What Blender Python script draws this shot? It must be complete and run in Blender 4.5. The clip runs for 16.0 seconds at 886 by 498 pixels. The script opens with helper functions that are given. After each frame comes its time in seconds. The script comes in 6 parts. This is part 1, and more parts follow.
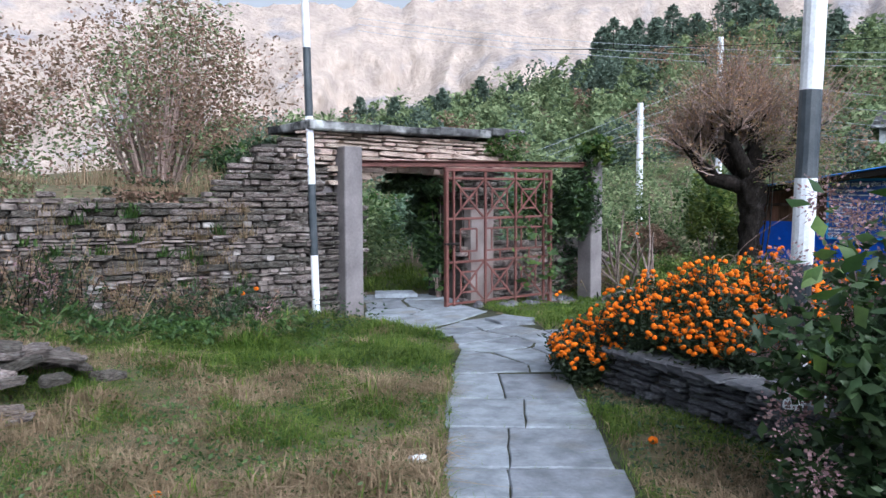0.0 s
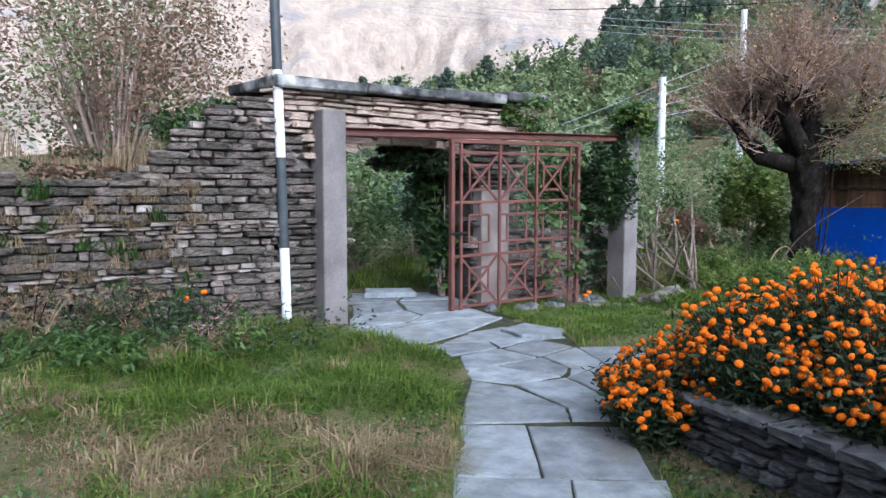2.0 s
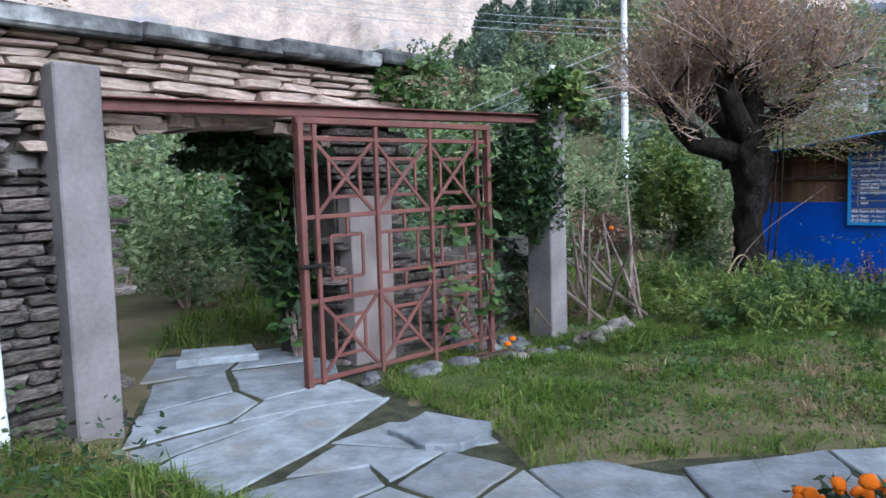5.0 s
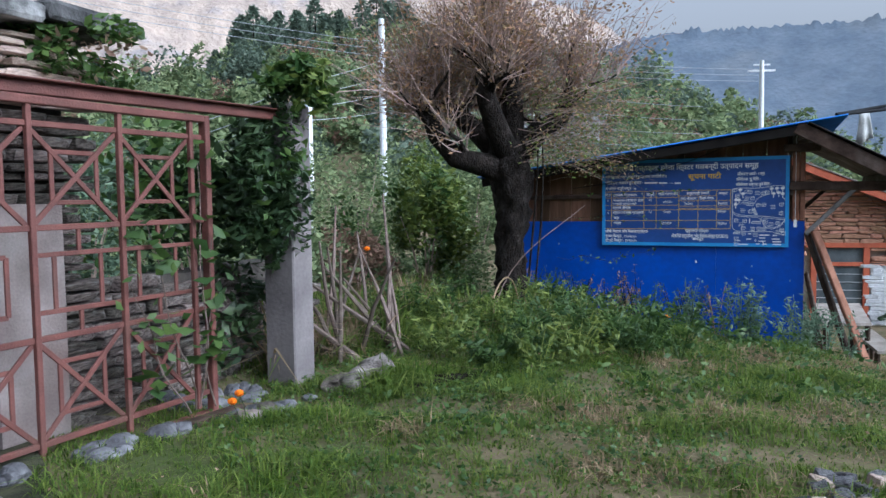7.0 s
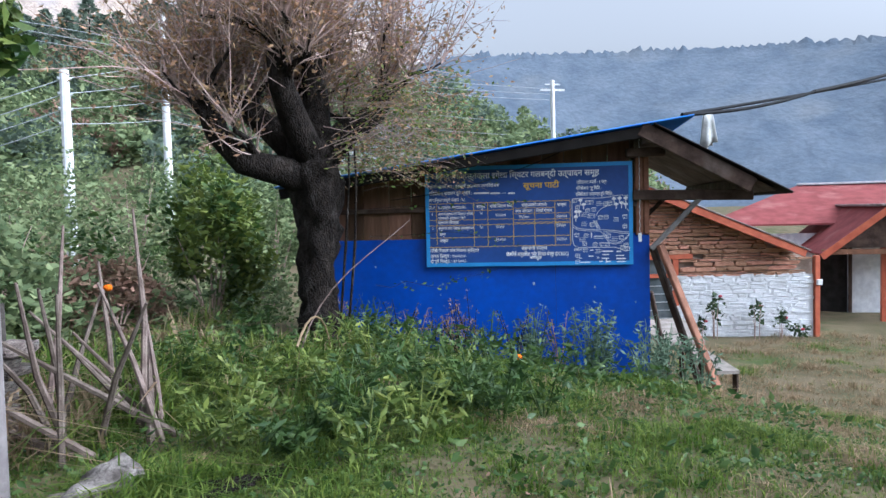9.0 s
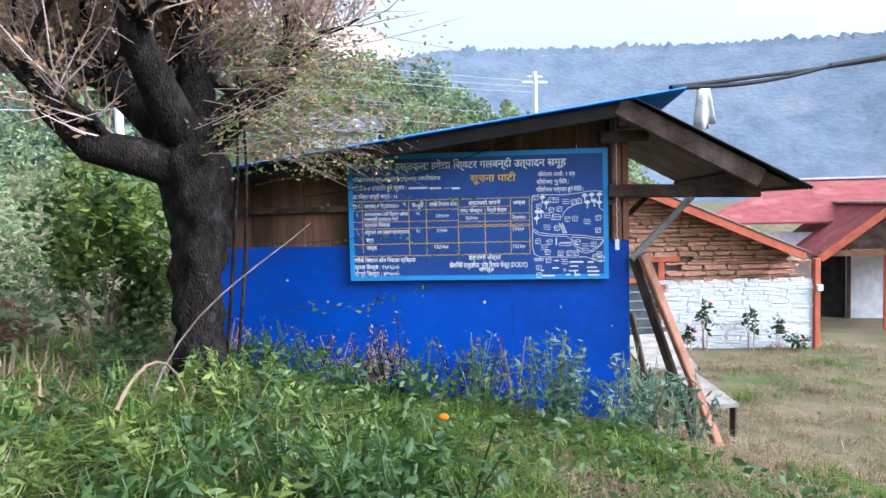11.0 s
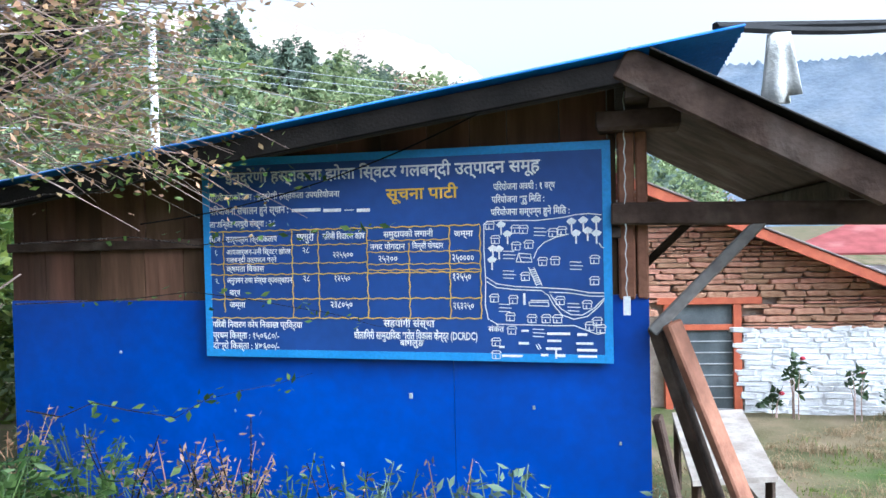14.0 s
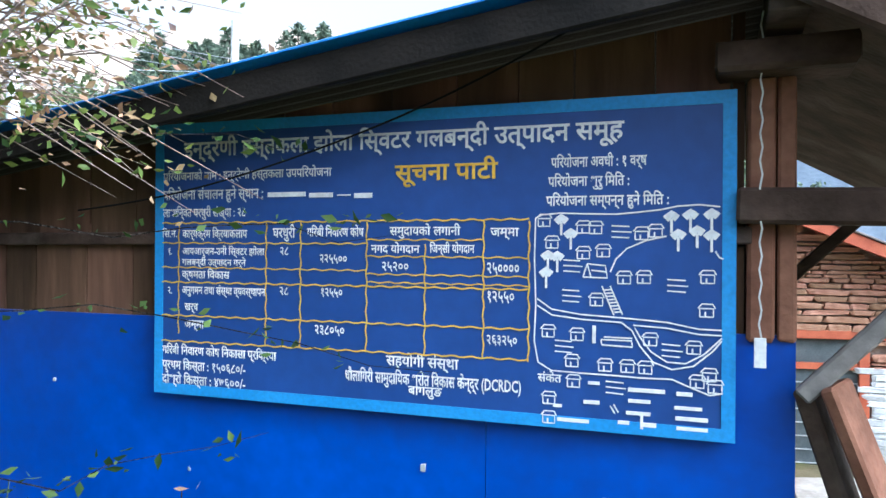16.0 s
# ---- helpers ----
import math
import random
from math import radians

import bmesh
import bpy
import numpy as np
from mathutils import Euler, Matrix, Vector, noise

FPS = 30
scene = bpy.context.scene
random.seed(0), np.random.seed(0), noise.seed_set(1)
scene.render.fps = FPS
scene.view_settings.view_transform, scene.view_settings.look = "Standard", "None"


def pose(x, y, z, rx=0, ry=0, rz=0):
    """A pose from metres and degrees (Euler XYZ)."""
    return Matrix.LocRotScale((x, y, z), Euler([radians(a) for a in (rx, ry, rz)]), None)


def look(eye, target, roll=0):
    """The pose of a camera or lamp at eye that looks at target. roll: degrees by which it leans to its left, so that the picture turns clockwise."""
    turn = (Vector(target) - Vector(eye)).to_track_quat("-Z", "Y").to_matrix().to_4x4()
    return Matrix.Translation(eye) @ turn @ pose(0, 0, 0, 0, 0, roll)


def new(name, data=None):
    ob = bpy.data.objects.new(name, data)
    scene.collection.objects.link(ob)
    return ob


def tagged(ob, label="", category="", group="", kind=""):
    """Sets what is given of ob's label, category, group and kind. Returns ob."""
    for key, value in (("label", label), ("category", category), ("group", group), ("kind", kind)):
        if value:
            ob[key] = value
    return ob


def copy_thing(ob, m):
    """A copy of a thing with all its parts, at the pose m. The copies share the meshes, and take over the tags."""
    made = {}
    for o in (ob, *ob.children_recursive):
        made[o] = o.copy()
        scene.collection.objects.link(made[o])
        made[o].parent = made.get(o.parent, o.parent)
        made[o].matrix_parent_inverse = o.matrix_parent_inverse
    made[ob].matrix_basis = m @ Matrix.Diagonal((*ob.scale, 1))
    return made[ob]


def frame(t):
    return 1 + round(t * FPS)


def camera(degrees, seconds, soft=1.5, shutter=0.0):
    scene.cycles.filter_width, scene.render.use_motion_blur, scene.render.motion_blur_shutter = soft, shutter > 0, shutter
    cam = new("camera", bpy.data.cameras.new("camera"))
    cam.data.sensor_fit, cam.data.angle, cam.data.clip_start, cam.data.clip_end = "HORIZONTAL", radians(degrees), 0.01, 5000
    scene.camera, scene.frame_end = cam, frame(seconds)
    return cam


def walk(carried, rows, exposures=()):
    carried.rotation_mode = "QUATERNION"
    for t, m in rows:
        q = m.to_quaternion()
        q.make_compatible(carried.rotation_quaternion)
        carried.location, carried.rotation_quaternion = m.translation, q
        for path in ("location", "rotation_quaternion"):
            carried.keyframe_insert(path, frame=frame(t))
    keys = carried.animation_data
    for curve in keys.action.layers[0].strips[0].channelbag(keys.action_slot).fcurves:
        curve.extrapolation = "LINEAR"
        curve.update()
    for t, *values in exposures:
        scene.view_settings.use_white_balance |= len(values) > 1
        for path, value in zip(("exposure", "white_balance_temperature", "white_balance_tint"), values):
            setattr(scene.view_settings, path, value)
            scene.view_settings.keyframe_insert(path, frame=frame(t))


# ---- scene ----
cam = camera(61.0, 16.0)
PATH = [
    (0, (0.389, 0.852, 1.611), (0.335, 2.846, 1.475), -0.2),
    (0.5, (0.378, 1.332, 1.604), (0.308, 3.324, 1.447), -0.1),
    (1, (0.34, 1.895, 1.589), (0.255, 3.885, 1.41), -0.4),
    (1.5, (0.348, 2.466, 1.566), (0.281, 4.457, 1.386), -0.3),
    (2, (0.324, 2.939, 1.554), (0.26, 4.93, 1.374), 0.1),
    (2.5, (0.313, 3.47, 1.56), (0.283, 5.46, 1.366), 0.1),
    (3, (0.319, 3.95, 1.555), (0.31, 5.938, 1.34), 0.6),
    (3.5, (0.316, 4.48, 1.605), (0.345, 6.469, 1.396), 0.3),
    (3.7, (0.33, 4.669, 1.624), (0.423, 6.658, 1.426), -0.6),
    (5.8, (0.676, 6.664, 1.471), (1.152, 8.601, 1.323), -1.1),
    (6, (0.745, 6.729, 1.471), (1.392, 8.616, 1.327), -0.9),
    (6.5, (0.874, 7.067, 1.499), (1.715, 8.876, 1.36), -1.2),
    (7, (1.008, 7.402, 1.439), (1.859, 9.207, 1.307), -0.7),
    (7.5, (1.187, 7.903, 1.459), (2.258, 9.587, 1.322), -0.7),
    (8, (1.417, 8.248, 1.416), (2.619, 9.842, 1.286), -0.5),
    (8.5, (1.671, 8.685, 1.422), (2.925, 10.24, 1.316), -0.9),
    (8.7, (1.788, 8.872, 1.417), (3.066, 10.407, 1.318), -1.4),
    (10.8, (3.418, 10.113, 1.424), (4.73, 11.619, 1.316), -1.3),
    (11, (3.613, 10.188, 1.449), (4.929, 11.69, 1.337), -1.3),
    (11.5, (4.13, 10.436, 1.45), (5.448, 11.936, 1.327), -1.2),
    (12, (4.593, 10.623, 1.48), (5.905, 12.128, 1.371), -1.0),
    (12.5, (5.031, 10.735, 1.516), (6.256, 12.313, 1.42), -0.6),
    (13, (5.447, 11.021, 1.5), (6.642, 12.624, 1.437), -1.1),
    (13.5, (5.857, 11.286, 1.476), (7.027, 12.907, 1.429), -1.1),
    (14, (6.246, 11.598, 1.479), (7.396, 13.233, 1.436), -1.3),
    (14.5, (6.539, 11.93, 1.493), (7.671, 13.578, 1.438), -1.2),
    (15, (6.847, 12.186, 1.482), (7.944, 13.858, 1.428), -0.7),
    (15.5, (7.117, 12.427, 1.53), (8.125, 14.153, 1.45), 0.4),
    (16, (7.215, 12.617, 1.404), (8.173, 14.372, 1.406), 0.4),
]
walk(cam, [(t, look(eye, target, roll)) for t, eye, target, roll in PATH], exposures=[(0, 0.18, 5450, 11), (3.5, 0.36, 5350, 9), (6, 0.08, 5250, 9), (8.5, 0.38, 5400, 10), (11, 1.12, 5400, 11), (12.5, 1.2, 5380, 10), (16, 1.2, 5300, 5)])

# ---- light ----
world = bpy.data.worlds.new("world")
scene.world = world
world.use_nodes = True
wn = world.node_tree.nodes
sky = wn.new("ShaderNodeTexSky")
sky.sky_type, sky.sun_disc = "NISHITA", False
sky.sun_elevation, sky.sun_rotation = radians(35), radians(150)
sky.air_density, sky.dust_density, sky.ozone_density = 1.0, 8.0, 1.0
wn["Background"].inputs[1].default_value = 0.15
thin = wn.new("ShaderNodeHueSaturation")
thin.inputs["Saturation"].default_value, thin.inputs["Value"].default_value = 0.15, 1.4
world.node_tree.links.new(sky.outputs[0], thin.inputs["Color"])
world.node_tree.links.new(thin.outputs[0], wn["Background"].inputs[0])
sun = new("sun", bpy.data.lights.new("sun", "SUN"))
sun.data.energy, sun.data.angle, sun.data.color = 0.65, radians(60), (1.0, 0.97, 0.93)
sun.matrix_world = look((35, -60, 55), (0, 0, 0))

# ---- materials ----


def mat(name, c1, c2, scale=8.0, rough=0.85, bump=0.3, c3=None, fine=60.0, metal=0.0, spread=0.0, stretch=(1, 1, 1), island=False, glow=0.0, depth=0.02):
    """A surface with two scales of colour change, relief, and a spread of tone from piece to piece."""
    m = bpy.data.materials.new(name)
    m.use_nodes = True
    nt = m.node_tree
    N, L = nt.nodes, nt.links
    b = N["Principled BSDF"]
    tc = N.new("ShaderNodeTexCoord")
    mp = N.new("ShaderNodeMapping")
    mp.inputs["Scale"].default_value = stretch
    L.new(tc.outputs["Object"], mp.inputs[0])
    n1, n2 = N.new("ShaderNodeTexNoise"), N.new("ShaderNodeTexNoise")
    for n_, sc, dt in ((n1, scale, 5), (n2, fine, 4)):
        n_.inputs["Scale"].default_value, n_.inputs["Detail"].default_value = sc, dt
        L.new(mp.outputs[0], n_.inputs["Vector"])
    r1 = N.new("ShaderNodeValToRGB")
    r1.color_ramp.elements[0].position, r1.color_ramp.elements[1].position = 0.35, 0.65
    r1.color_ramp.elements[0].color, r1.color_ramp.elements[1].color = (*c1, 1), (*c2, 1)
    L.new(n1.outputs[0], r1.inputs[0])
    col = r1.outputs[0]
    if c3:
        r3 = N.new("ShaderNodeValToRGB")
        r3.color_ramp.elements[0].position, r3.color_ramp.elements[1].position = 0.55, 0.7
        n3 = N.new("ShaderNodeTexNoise")
        n3.inputs["Scale"].default_value, n3.inputs["Detail"].default_value = scale * 0.4, 6
        L.new(mp.outputs[0], n3.inputs["Vector"])
        L.new(n3.outputs[0], r3.inputs[0])
        mx = N.new("ShaderNodeMixRGB")
        mx.inputs[2].default_value = (*c3, 1)
        L.new(r3.outputs[0], mx.inputs[0])
        L.new(col, mx.inputs[1])
        col = mx.outputs[0]
    hv = N.new("ShaderNodeHueSaturation")
    ma = N.new("ShaderNodeMath")
    ma.operation = "MULTIPLY_ADD"
    ma.inputs[1].default_value, ma.inputs[2].default_value = 0.5, 0.75
    L.new(n2.outputs[0], ma.inputs[0])
    val = ma.outputs[0]
    if spread:
        if island:
            src = N.new("ShaderNodeNewGeometry").outputs["Random Per Island"]
        else:
            src = N.new("ShaderNodeObjectInfo").outputs["Random"]
        mb = N.new("ShaderNodeMath")
        mb.operation = "MULTIPLY_ADD"
        mb.inputs[1].default_value, mb.inputs[2].default_value = spread, 1 - spread / 2
        L.new(src, mb.inputs[0])
        mm = N.new("ShaderNodeMath")
        mm.operation = "MULTIPLY"
        L.new(val, mm.inputs[0])
        L.new(mb.outputs[0], mm.inputs[1])
        val = mm.outputs[0]
        mh = N.new("ShaderNodeMath")
        mh.operation = "MULTIPLY_ADD"
        mh.inputs[1].default_value, mh.inputs[2].default_value = -0.05 * spread, 0.5 + 0.025 * spread
        L.new(src, mh.inputs[0])
        L.new(mh.outputs[0], hv.inputs["Hue"])
    L.new(val, hv.inputs["Value"])
    L.new(col, hv.inputs["Color"])
    L.new(hv.outputs[0], b.inputs["Base Color"])
    b.inputs["Roughness"].default_value, b.inputs["Metallic"].default_value = rough, metal
    if rough > 0.6:
        b.inputs["Specular IOR Level"].default_value = 0.18
    if bump:
        bp = N.new("ShaderNodeBump")
        bp.inputs["Strength"].default_value, bp.inputs["Distance"].default_value = bump, depth
        L.new(n2.outputs[0], bp.inputs["Height"])
        L.new(bp.outputs[0], b.inputs["Normal"])
    # glow: the surface gives off its own colour, for the far mountains
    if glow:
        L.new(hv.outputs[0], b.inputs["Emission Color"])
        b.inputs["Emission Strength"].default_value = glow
    return m


def leafmat(name, c1, c2, rough=0.6, spread=0.8):
    """Leaves: two-tone by island, letting a little light through."""
    m = mat(name, c1, c2, 3.0, rough, 0.0, spread=spread, island=True)
    N, L = m.node_tree.nodes, m.node_tree.links
    b, out = N["Principled BSDF"], N["Material Output"]
    tr, mx = N.new("ShaderNodeBsdfTranslucent"), N.new("ShaderNodeMixShader")
    mx.inputs[0].default_value = 0.4
    L.new(b.inputs["Base Color"].links[0].from_socket, tr.inputs["Color"])
    L.new(b.outputs[0], mx.inputs[1])
    L.new(tr.outputs[0], mx.inputs[2])
    L.new(mx.outputs[0], out.inputs["Surface"])
    return m


M_GROUND = mat("soil_grass", (0.085, 0.08, 0.038), (0.165, 0.13, 0.08), 1.2, 0.95, 0.8, (0.055, 0.085, 0.022), 25)
M_SLAB = mat("slate_slab", (0.165, 0.178, 0.195), (0.275, 0.296, 0.325), 5, 0.8, 0.6, (0.195, 0.19, 0.182), 28, spread=0.4)
M_SOIL = mat("joint_soil", (0.03, 0.032, 0.02), (0.07, 0.072, 0.042), 8, 0.95, 0.8)
M_STONE = mat("wall_stone", (0.075, 0.062, 0.055), (0.24, 0.205, 0.18), 7, 0.9, 1.0, (0.31, 0.295, 0.275), 30, spread=1.0)
M_STONEW = mat("warm_stone", (0.36, 0.275, 0.225), (0.57, 0.46, 0.39), 5, 0.9, 0.6, (0.29, 0.24, 0.205), 30, spread=0.5)
M_BEDST = mat("bed_stone", (0.07, 0.07, 0.078), (0.16, 0.16, 0.17), 7, 0.85, 0.8, (0.23, 0.23, 0.24), 30, spread=0.8)
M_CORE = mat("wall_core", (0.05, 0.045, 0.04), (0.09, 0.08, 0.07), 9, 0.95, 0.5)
M_COPE = mat("weathered_cement", (0.025, 0.025, 0.027), (0.14, 0.14, 0.14), 6, 0.9, 0.5, (0.48, 0.48, 0.47), 40)
M_CONC = mat("pillar_concrete", (0.14, 0.126, 0.126), (0.235, 0.212, 0.21), 2.2, 0.9, 0.25, (0.07, 0.068, 0.073), 30)
M_RUST = mat("red_oxide_paint", (0.10, 0.034, 0.027), (0.155, 0.056, 0.044), 6, 0.6, 0.3, (0.115, 0.052, 0.04), 70)
M_POLEW = mat("white_pole_paint", (0.66, 0.68, 0.72), (0.82, 0.83, 0.85), 7, 0.5, 0.15, (0.6, 0.6, 0.62))
M_POLEB = mat("black_pole_paint", (0.035, 0.045, 0.055), (0.07, 0.08, 0.09), 7, 0.5, 0.15)
M_STEEL = mat("galvanised_steel", (0.42, 0.45, 0.48), (0.58, 0.60, 0.63), 8, 0.45, 0.1, metal=0.4)
# near-black base takes in the crown's shade over the trunk
M_BARK = mat("bark", (0.007, 0.0055, 0.0045), (0.026, 0.02, 0.0165), 22, 0.95, 1.0, (0.05, 0.044, 0.039), 60, stretch=(1, 1, 0.45), depth=0.05)
M_TWIG = mat("twig", (0.28, 0.205, 0.175), (0.44, 0.34, 0.295), 9, 0.9, 0.2, spread=0.8, island=True)
M_STICK = mat("dry_stick", (0.10, 0.075, 0.062), (0.20, 0.158, 0.135), 9, 0.9, 0.4, spread=0.6)
M_BLUE = mat("blue_sheet", (0.003, 0.058, 0.40), (0.004, 0.074, 0.50), 1.5, 0.42, 0.05, (0.003, 0.05, 0.35), 12)
M_BOARD = mat("board_navy", (0.016, 0.06, 0.25), (0.021, 0.074, 0.30), 1.5, 0.45, 0.04, None, 14)
M_BRIM = mat("board_edge_blue", (0.035, 0.26, 0.66), (0.05, 0.31, 0.72), 3, 0.5, 0.1)
M_WHITE = mat("white_lettering", (0.70, 0.72, 0.75), (0.85, 0.86, 0.88), 9, 0.7, 0)
M_YELLOW = mat("yellow_lettering", (0.66, 0.42, 0.06), (0.80, 0.52, 0.09), 9, 0.7, 0)
M_WOOD = mat("old_plank", (0.085, 0.046, 0.030), (0.21, 0.112, 0.072), 5, 0.8, 0.5, (0.06, 0.04, 0.03), 30, stretch=(1, 1, 0.12), spread=0.5)
M_WOODD = mat("dark_timber", (0.034, 0.022, 0.016), (0.082, 0.055, 0.042), 6, 0.75, 0.4, (0.12, 0.095, 0.08), 30, spread=0.3)
M_WOODR = mat("reddish_timber", (0.16, 0.075, 0.045), (0.26, 0.13, 0.08), 5, 0.7, 0.3, None, 30, spread=0.3)
M_PALE = mat("pale_plank", (0.24, 0.21, 0.185), (0.36, 0.325, 0.29), 5, 0.8, 0.3, None, 30, spread=0.2)
M_PALEG = mat("grey_stripped_timber", (0.13, 0.12, 0.115), (0.24, 0.225, 0.215), 6, 0.8, 0.3, None, 30)
M_LOG = mat("weathered_log", (0.10, 0.088, 0.08), (0.27, 0.245, 0.225), 9, 0.9, 0.9, (0.06, 0.05, 0.045), 45, stretch=(1, 1, 2))
M_ROOFB = mat("blue_roof_sheet", (0.02, 0.17, 0.62), (0.03, 0.22, 0.72), 3, 0.4, 0.1)
# even near-black, shared by fascia, roof underside, right roof sheet and latch
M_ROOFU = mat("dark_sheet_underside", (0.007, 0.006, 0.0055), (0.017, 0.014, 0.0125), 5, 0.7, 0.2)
M_BRICK = mat("brick_stone", (0.34, 0.165, 0.105), (0.52, 0.30, 0.205), 4, 0.9, 0.4, (0.44, 0.26, 0.18), 30, spread=0.45)
M_MORTAR = mat("mortar", (0.36, 0.30, 0.25), (0.48, 0.41, 0.35), 9, 0.95, 0.4)
M_LIME = mat("whitewash", (0.60, 0.61, 0.64), (0.76, 0.77, 0.79), 6, 0.9, 0.3, (0.54, 0.53, 0.53), spread=0.12)
M_RED = mat("red_roof_sheet", (0.21, 0.055, 0.055), (0.29, 0.08, 0.078), 3, 0.9, 0.1, (0.33, 0.13, 0.12))
M_REDW = mat("red_painted_wood", (0.40, 0.085, 0.04), (0.52, 0.13, 0.06), 5, 0.5, 0.2)
M_GLASS = mat("dusty_pane", (0.07, 0.085, 0.095), (0.13, 0.15, 0.165), 3, 0.25, 0.05)
M_DARK = mat("doorway_shade", (0.015, 0.013, 0.012), (0.03, 0.027, 0.025), 5, 0.9, 0)
M_CLOTH = mat("grey_cloth", (0.55, 0.56, 0.54), (0.74, 0.75, 0.73), 9, 0.95, 0.3)
M_CABLE = mat("black_cable", (0.008, 0.009, 0.011), (0.016, 0.017, 0.02), 5, 0.8, 0)
M_WIRE = mat("grey_wire", (0.30, 0.33, 0.36), (0.42, 0.45, 0.48), 5, 0.5, 0)
M_PLAST = mat("stained_plaster", (0.19, 0.155, 0.145), (0.31, 0.27, 0.255), 3, 0.9, 0.3, (0.19, 0.145, 0.132))
M_PETAL = mat("marigold_petal", (0.80, 0.15, 0.002), (0.92, 0.24, 0.004), 30, 0.7, 0.6, None, 200, spread=0.35, island=True)
M_STEM = leafmat("marigold_leaf", (0.022, 0.038, 0.016), (0.045, 0.07, 0.028))
M_GRASS = leafmat("grass_blade", (0.088, 0.150, 0.020), (0.155, 0.215, 0.05), 0.7, 0.9)
M_DRY = leafmat("dry_grass", (0.24, 0.18, 0.105), (0.37, 0.285, 0.18), 0.8, 0.7)
M_LEAFD = leafmat("dark_leaf", (0.026, 0.052, 0.02), (0.06, 0.105, 0.04), 0.5)
M_LEAFG = leafmat("green_leaf", (0.042, 0.092, 0.02), (0.088, 0.155, 0.036), 0.55)
M_LEAFY = leafmat("yellow_green_leaf", (0.11, 0.165, 0.03), (0.18, 0.235, 0.05), 0.55)
M_LEAFB = leafmat("brown_leaf", (0.22, 0.145, 0.10), (0.35, 0.245, 0.175), 0.7)
M_LEAFT = leafmat("tan_leaf", (0.29, 0.185, 0.10), (0.45, 0.305, 0.175), 0.7)
M_LEAFS = leafmat("sage_leaf", (0.115, 0.18, 0.12), (0.20, 0.28, 0.19), 0.7)
M_HYDR = leafmat("faded_bloom", (0.26, 0.16, 0.17), (0.40, 0.27, 0.26), 0.8)
# greens lightened to imitate distance haze on the hill; nearer brush shares them
M_BUSH = leafmat("hill_bush", (0.15, 0.21, 0.10), (0.28, 0.34, 0.175), 0.8, 0.8)
M_PINE = leafmat("hill_conifer", (0.10, 0.145, 0.115), (0.18, 0.225, 0.165), 0.8, 0.6)
M_HILL = mat("hill_scrub", (0.07, 0.095, 0.04), (0.16, 0.15, 0.075), 0.08, 0.95, 0.6, (0.20, 0.14, 0.08), 0.7)
# sunlight and gully shade are put into this colour and its glow
M_MTN = mat("mountain_sun_glow", (0.29, 0.24, 0.208), (0.385, 0.315, 0.262), 0.02, 1.0, 0.6, (0.225, 0.222, 0.24), 0.09, glow=0.32, depth=14, stretch=(1, 1, 0.6))
# blue haze and shade come from this colour and a weak glow
M_MTB = mat("mountain_haze_glow", (0.085, 0.112, 0.15), (0.125, 0.152, 0.19), 0.02, 1.0, 0.3, (0.135, 0.155, 0.18), 0.12, glow=0.22, depth=8, stretch=(1, 1, 0.6))

# ---- mesh helpers ----


class Geo:
    """Vertices and faces gathered before they become one mesh."""

    def __init__(self):
        self.v, self.f = [], []

    def add(self, vs, fs):
        o = len(self.v)
        self.v += [tuple(p) for p in vs]
        self.f += [tuple(i + o for i in q) for q in fs]
        return self

    def box(self, a, b, jit=0.0, bev=0.0, m=None):
        (x0, y0, z0), (x1, y1, z1) = a, b
        if bev:
            vs, fs = bevbox(x1 - x0, y1 - y0, z1 - z0, bev)
            vs = [Vector(p) + Vector(((x0 + x1) / 2, (y0 + y1) / 2, (z0 + z1) / 2)) for p in vs]
        else:
            vs = [Vector((x, y, z)) for z in (z0, z1) for x, y in ((x0, y0), (x1, y0), (x1, y1), (x0, y1))]
            fs = BOXF
        if jit:
            vs = [p + Vector([random.uniform(-jit, jit) for _ in range(3)]) for p in vs]
        if m:
            vs = [m @ p for p in vs]
        return self.add(vs, fs)

    def beam(self, p, q, w, h, bev=0.006, up=(0, 0, 1)):
        """A squared bar from p to q."""
        p, q = Vector(p), Vector(q)
        x = (q - p).normalized()
        y = Vector(up).cross(x)
        y = y.normalized() if y.length > 1e-4 else Vector((0, 1, 0))
        z = x.cross(y)
        m = Matrix((x, y, z)).transposed().to_4x4()
        m.translation = p
        return self.box((0, -w / 2, -h / 2), ((q - p).length, w / 2, h / 2), bev=bev, m=m)

    def tube(self, pts, rads, n=6):
        pts = [Vector(p) for p in pts]
        o = len(self.v)
        for i, p in enumerate(pts):
            t = (pts[min(i + 1, len(pts) - 1)] - pts[max(i - 1, 0)]).normalized()
            u = t.orthogonal().normalized() if i == 0 else (u - t * u.dot(t)).normalized()
            w = t.cross(u)
            for k in range(n):
                a = 2 * math.pi * k / n
                self.v.append(tuple(p + (u * math.cos(a) + w * math.sin(a)) * rads[i]))
        for i in range(len(pts) - 1):
            for k in range(n):
                k2 = (k + 1) % n
                self.f.append((o + i * n + k, o + i * n + k2, o + i * n + n + k2, o + i * n + n + k))
        self.f.append(tuple(o + k for k in reversed(range(n))))
        self.f.append(tuple(o + (len(pts) - 1) * n + k for k in range(n)))
        return self

    def mesh(self, name, material, smooth=False):
        me = bpy.data.meshes.new(name)
        me.from_pydata(self.v, [], self.f)
        me.materials.append(material)
        if smooth:
            me.polygons.foreach_set("use_smooth", [True] * len(me.polygons))
        me.update()
        return me


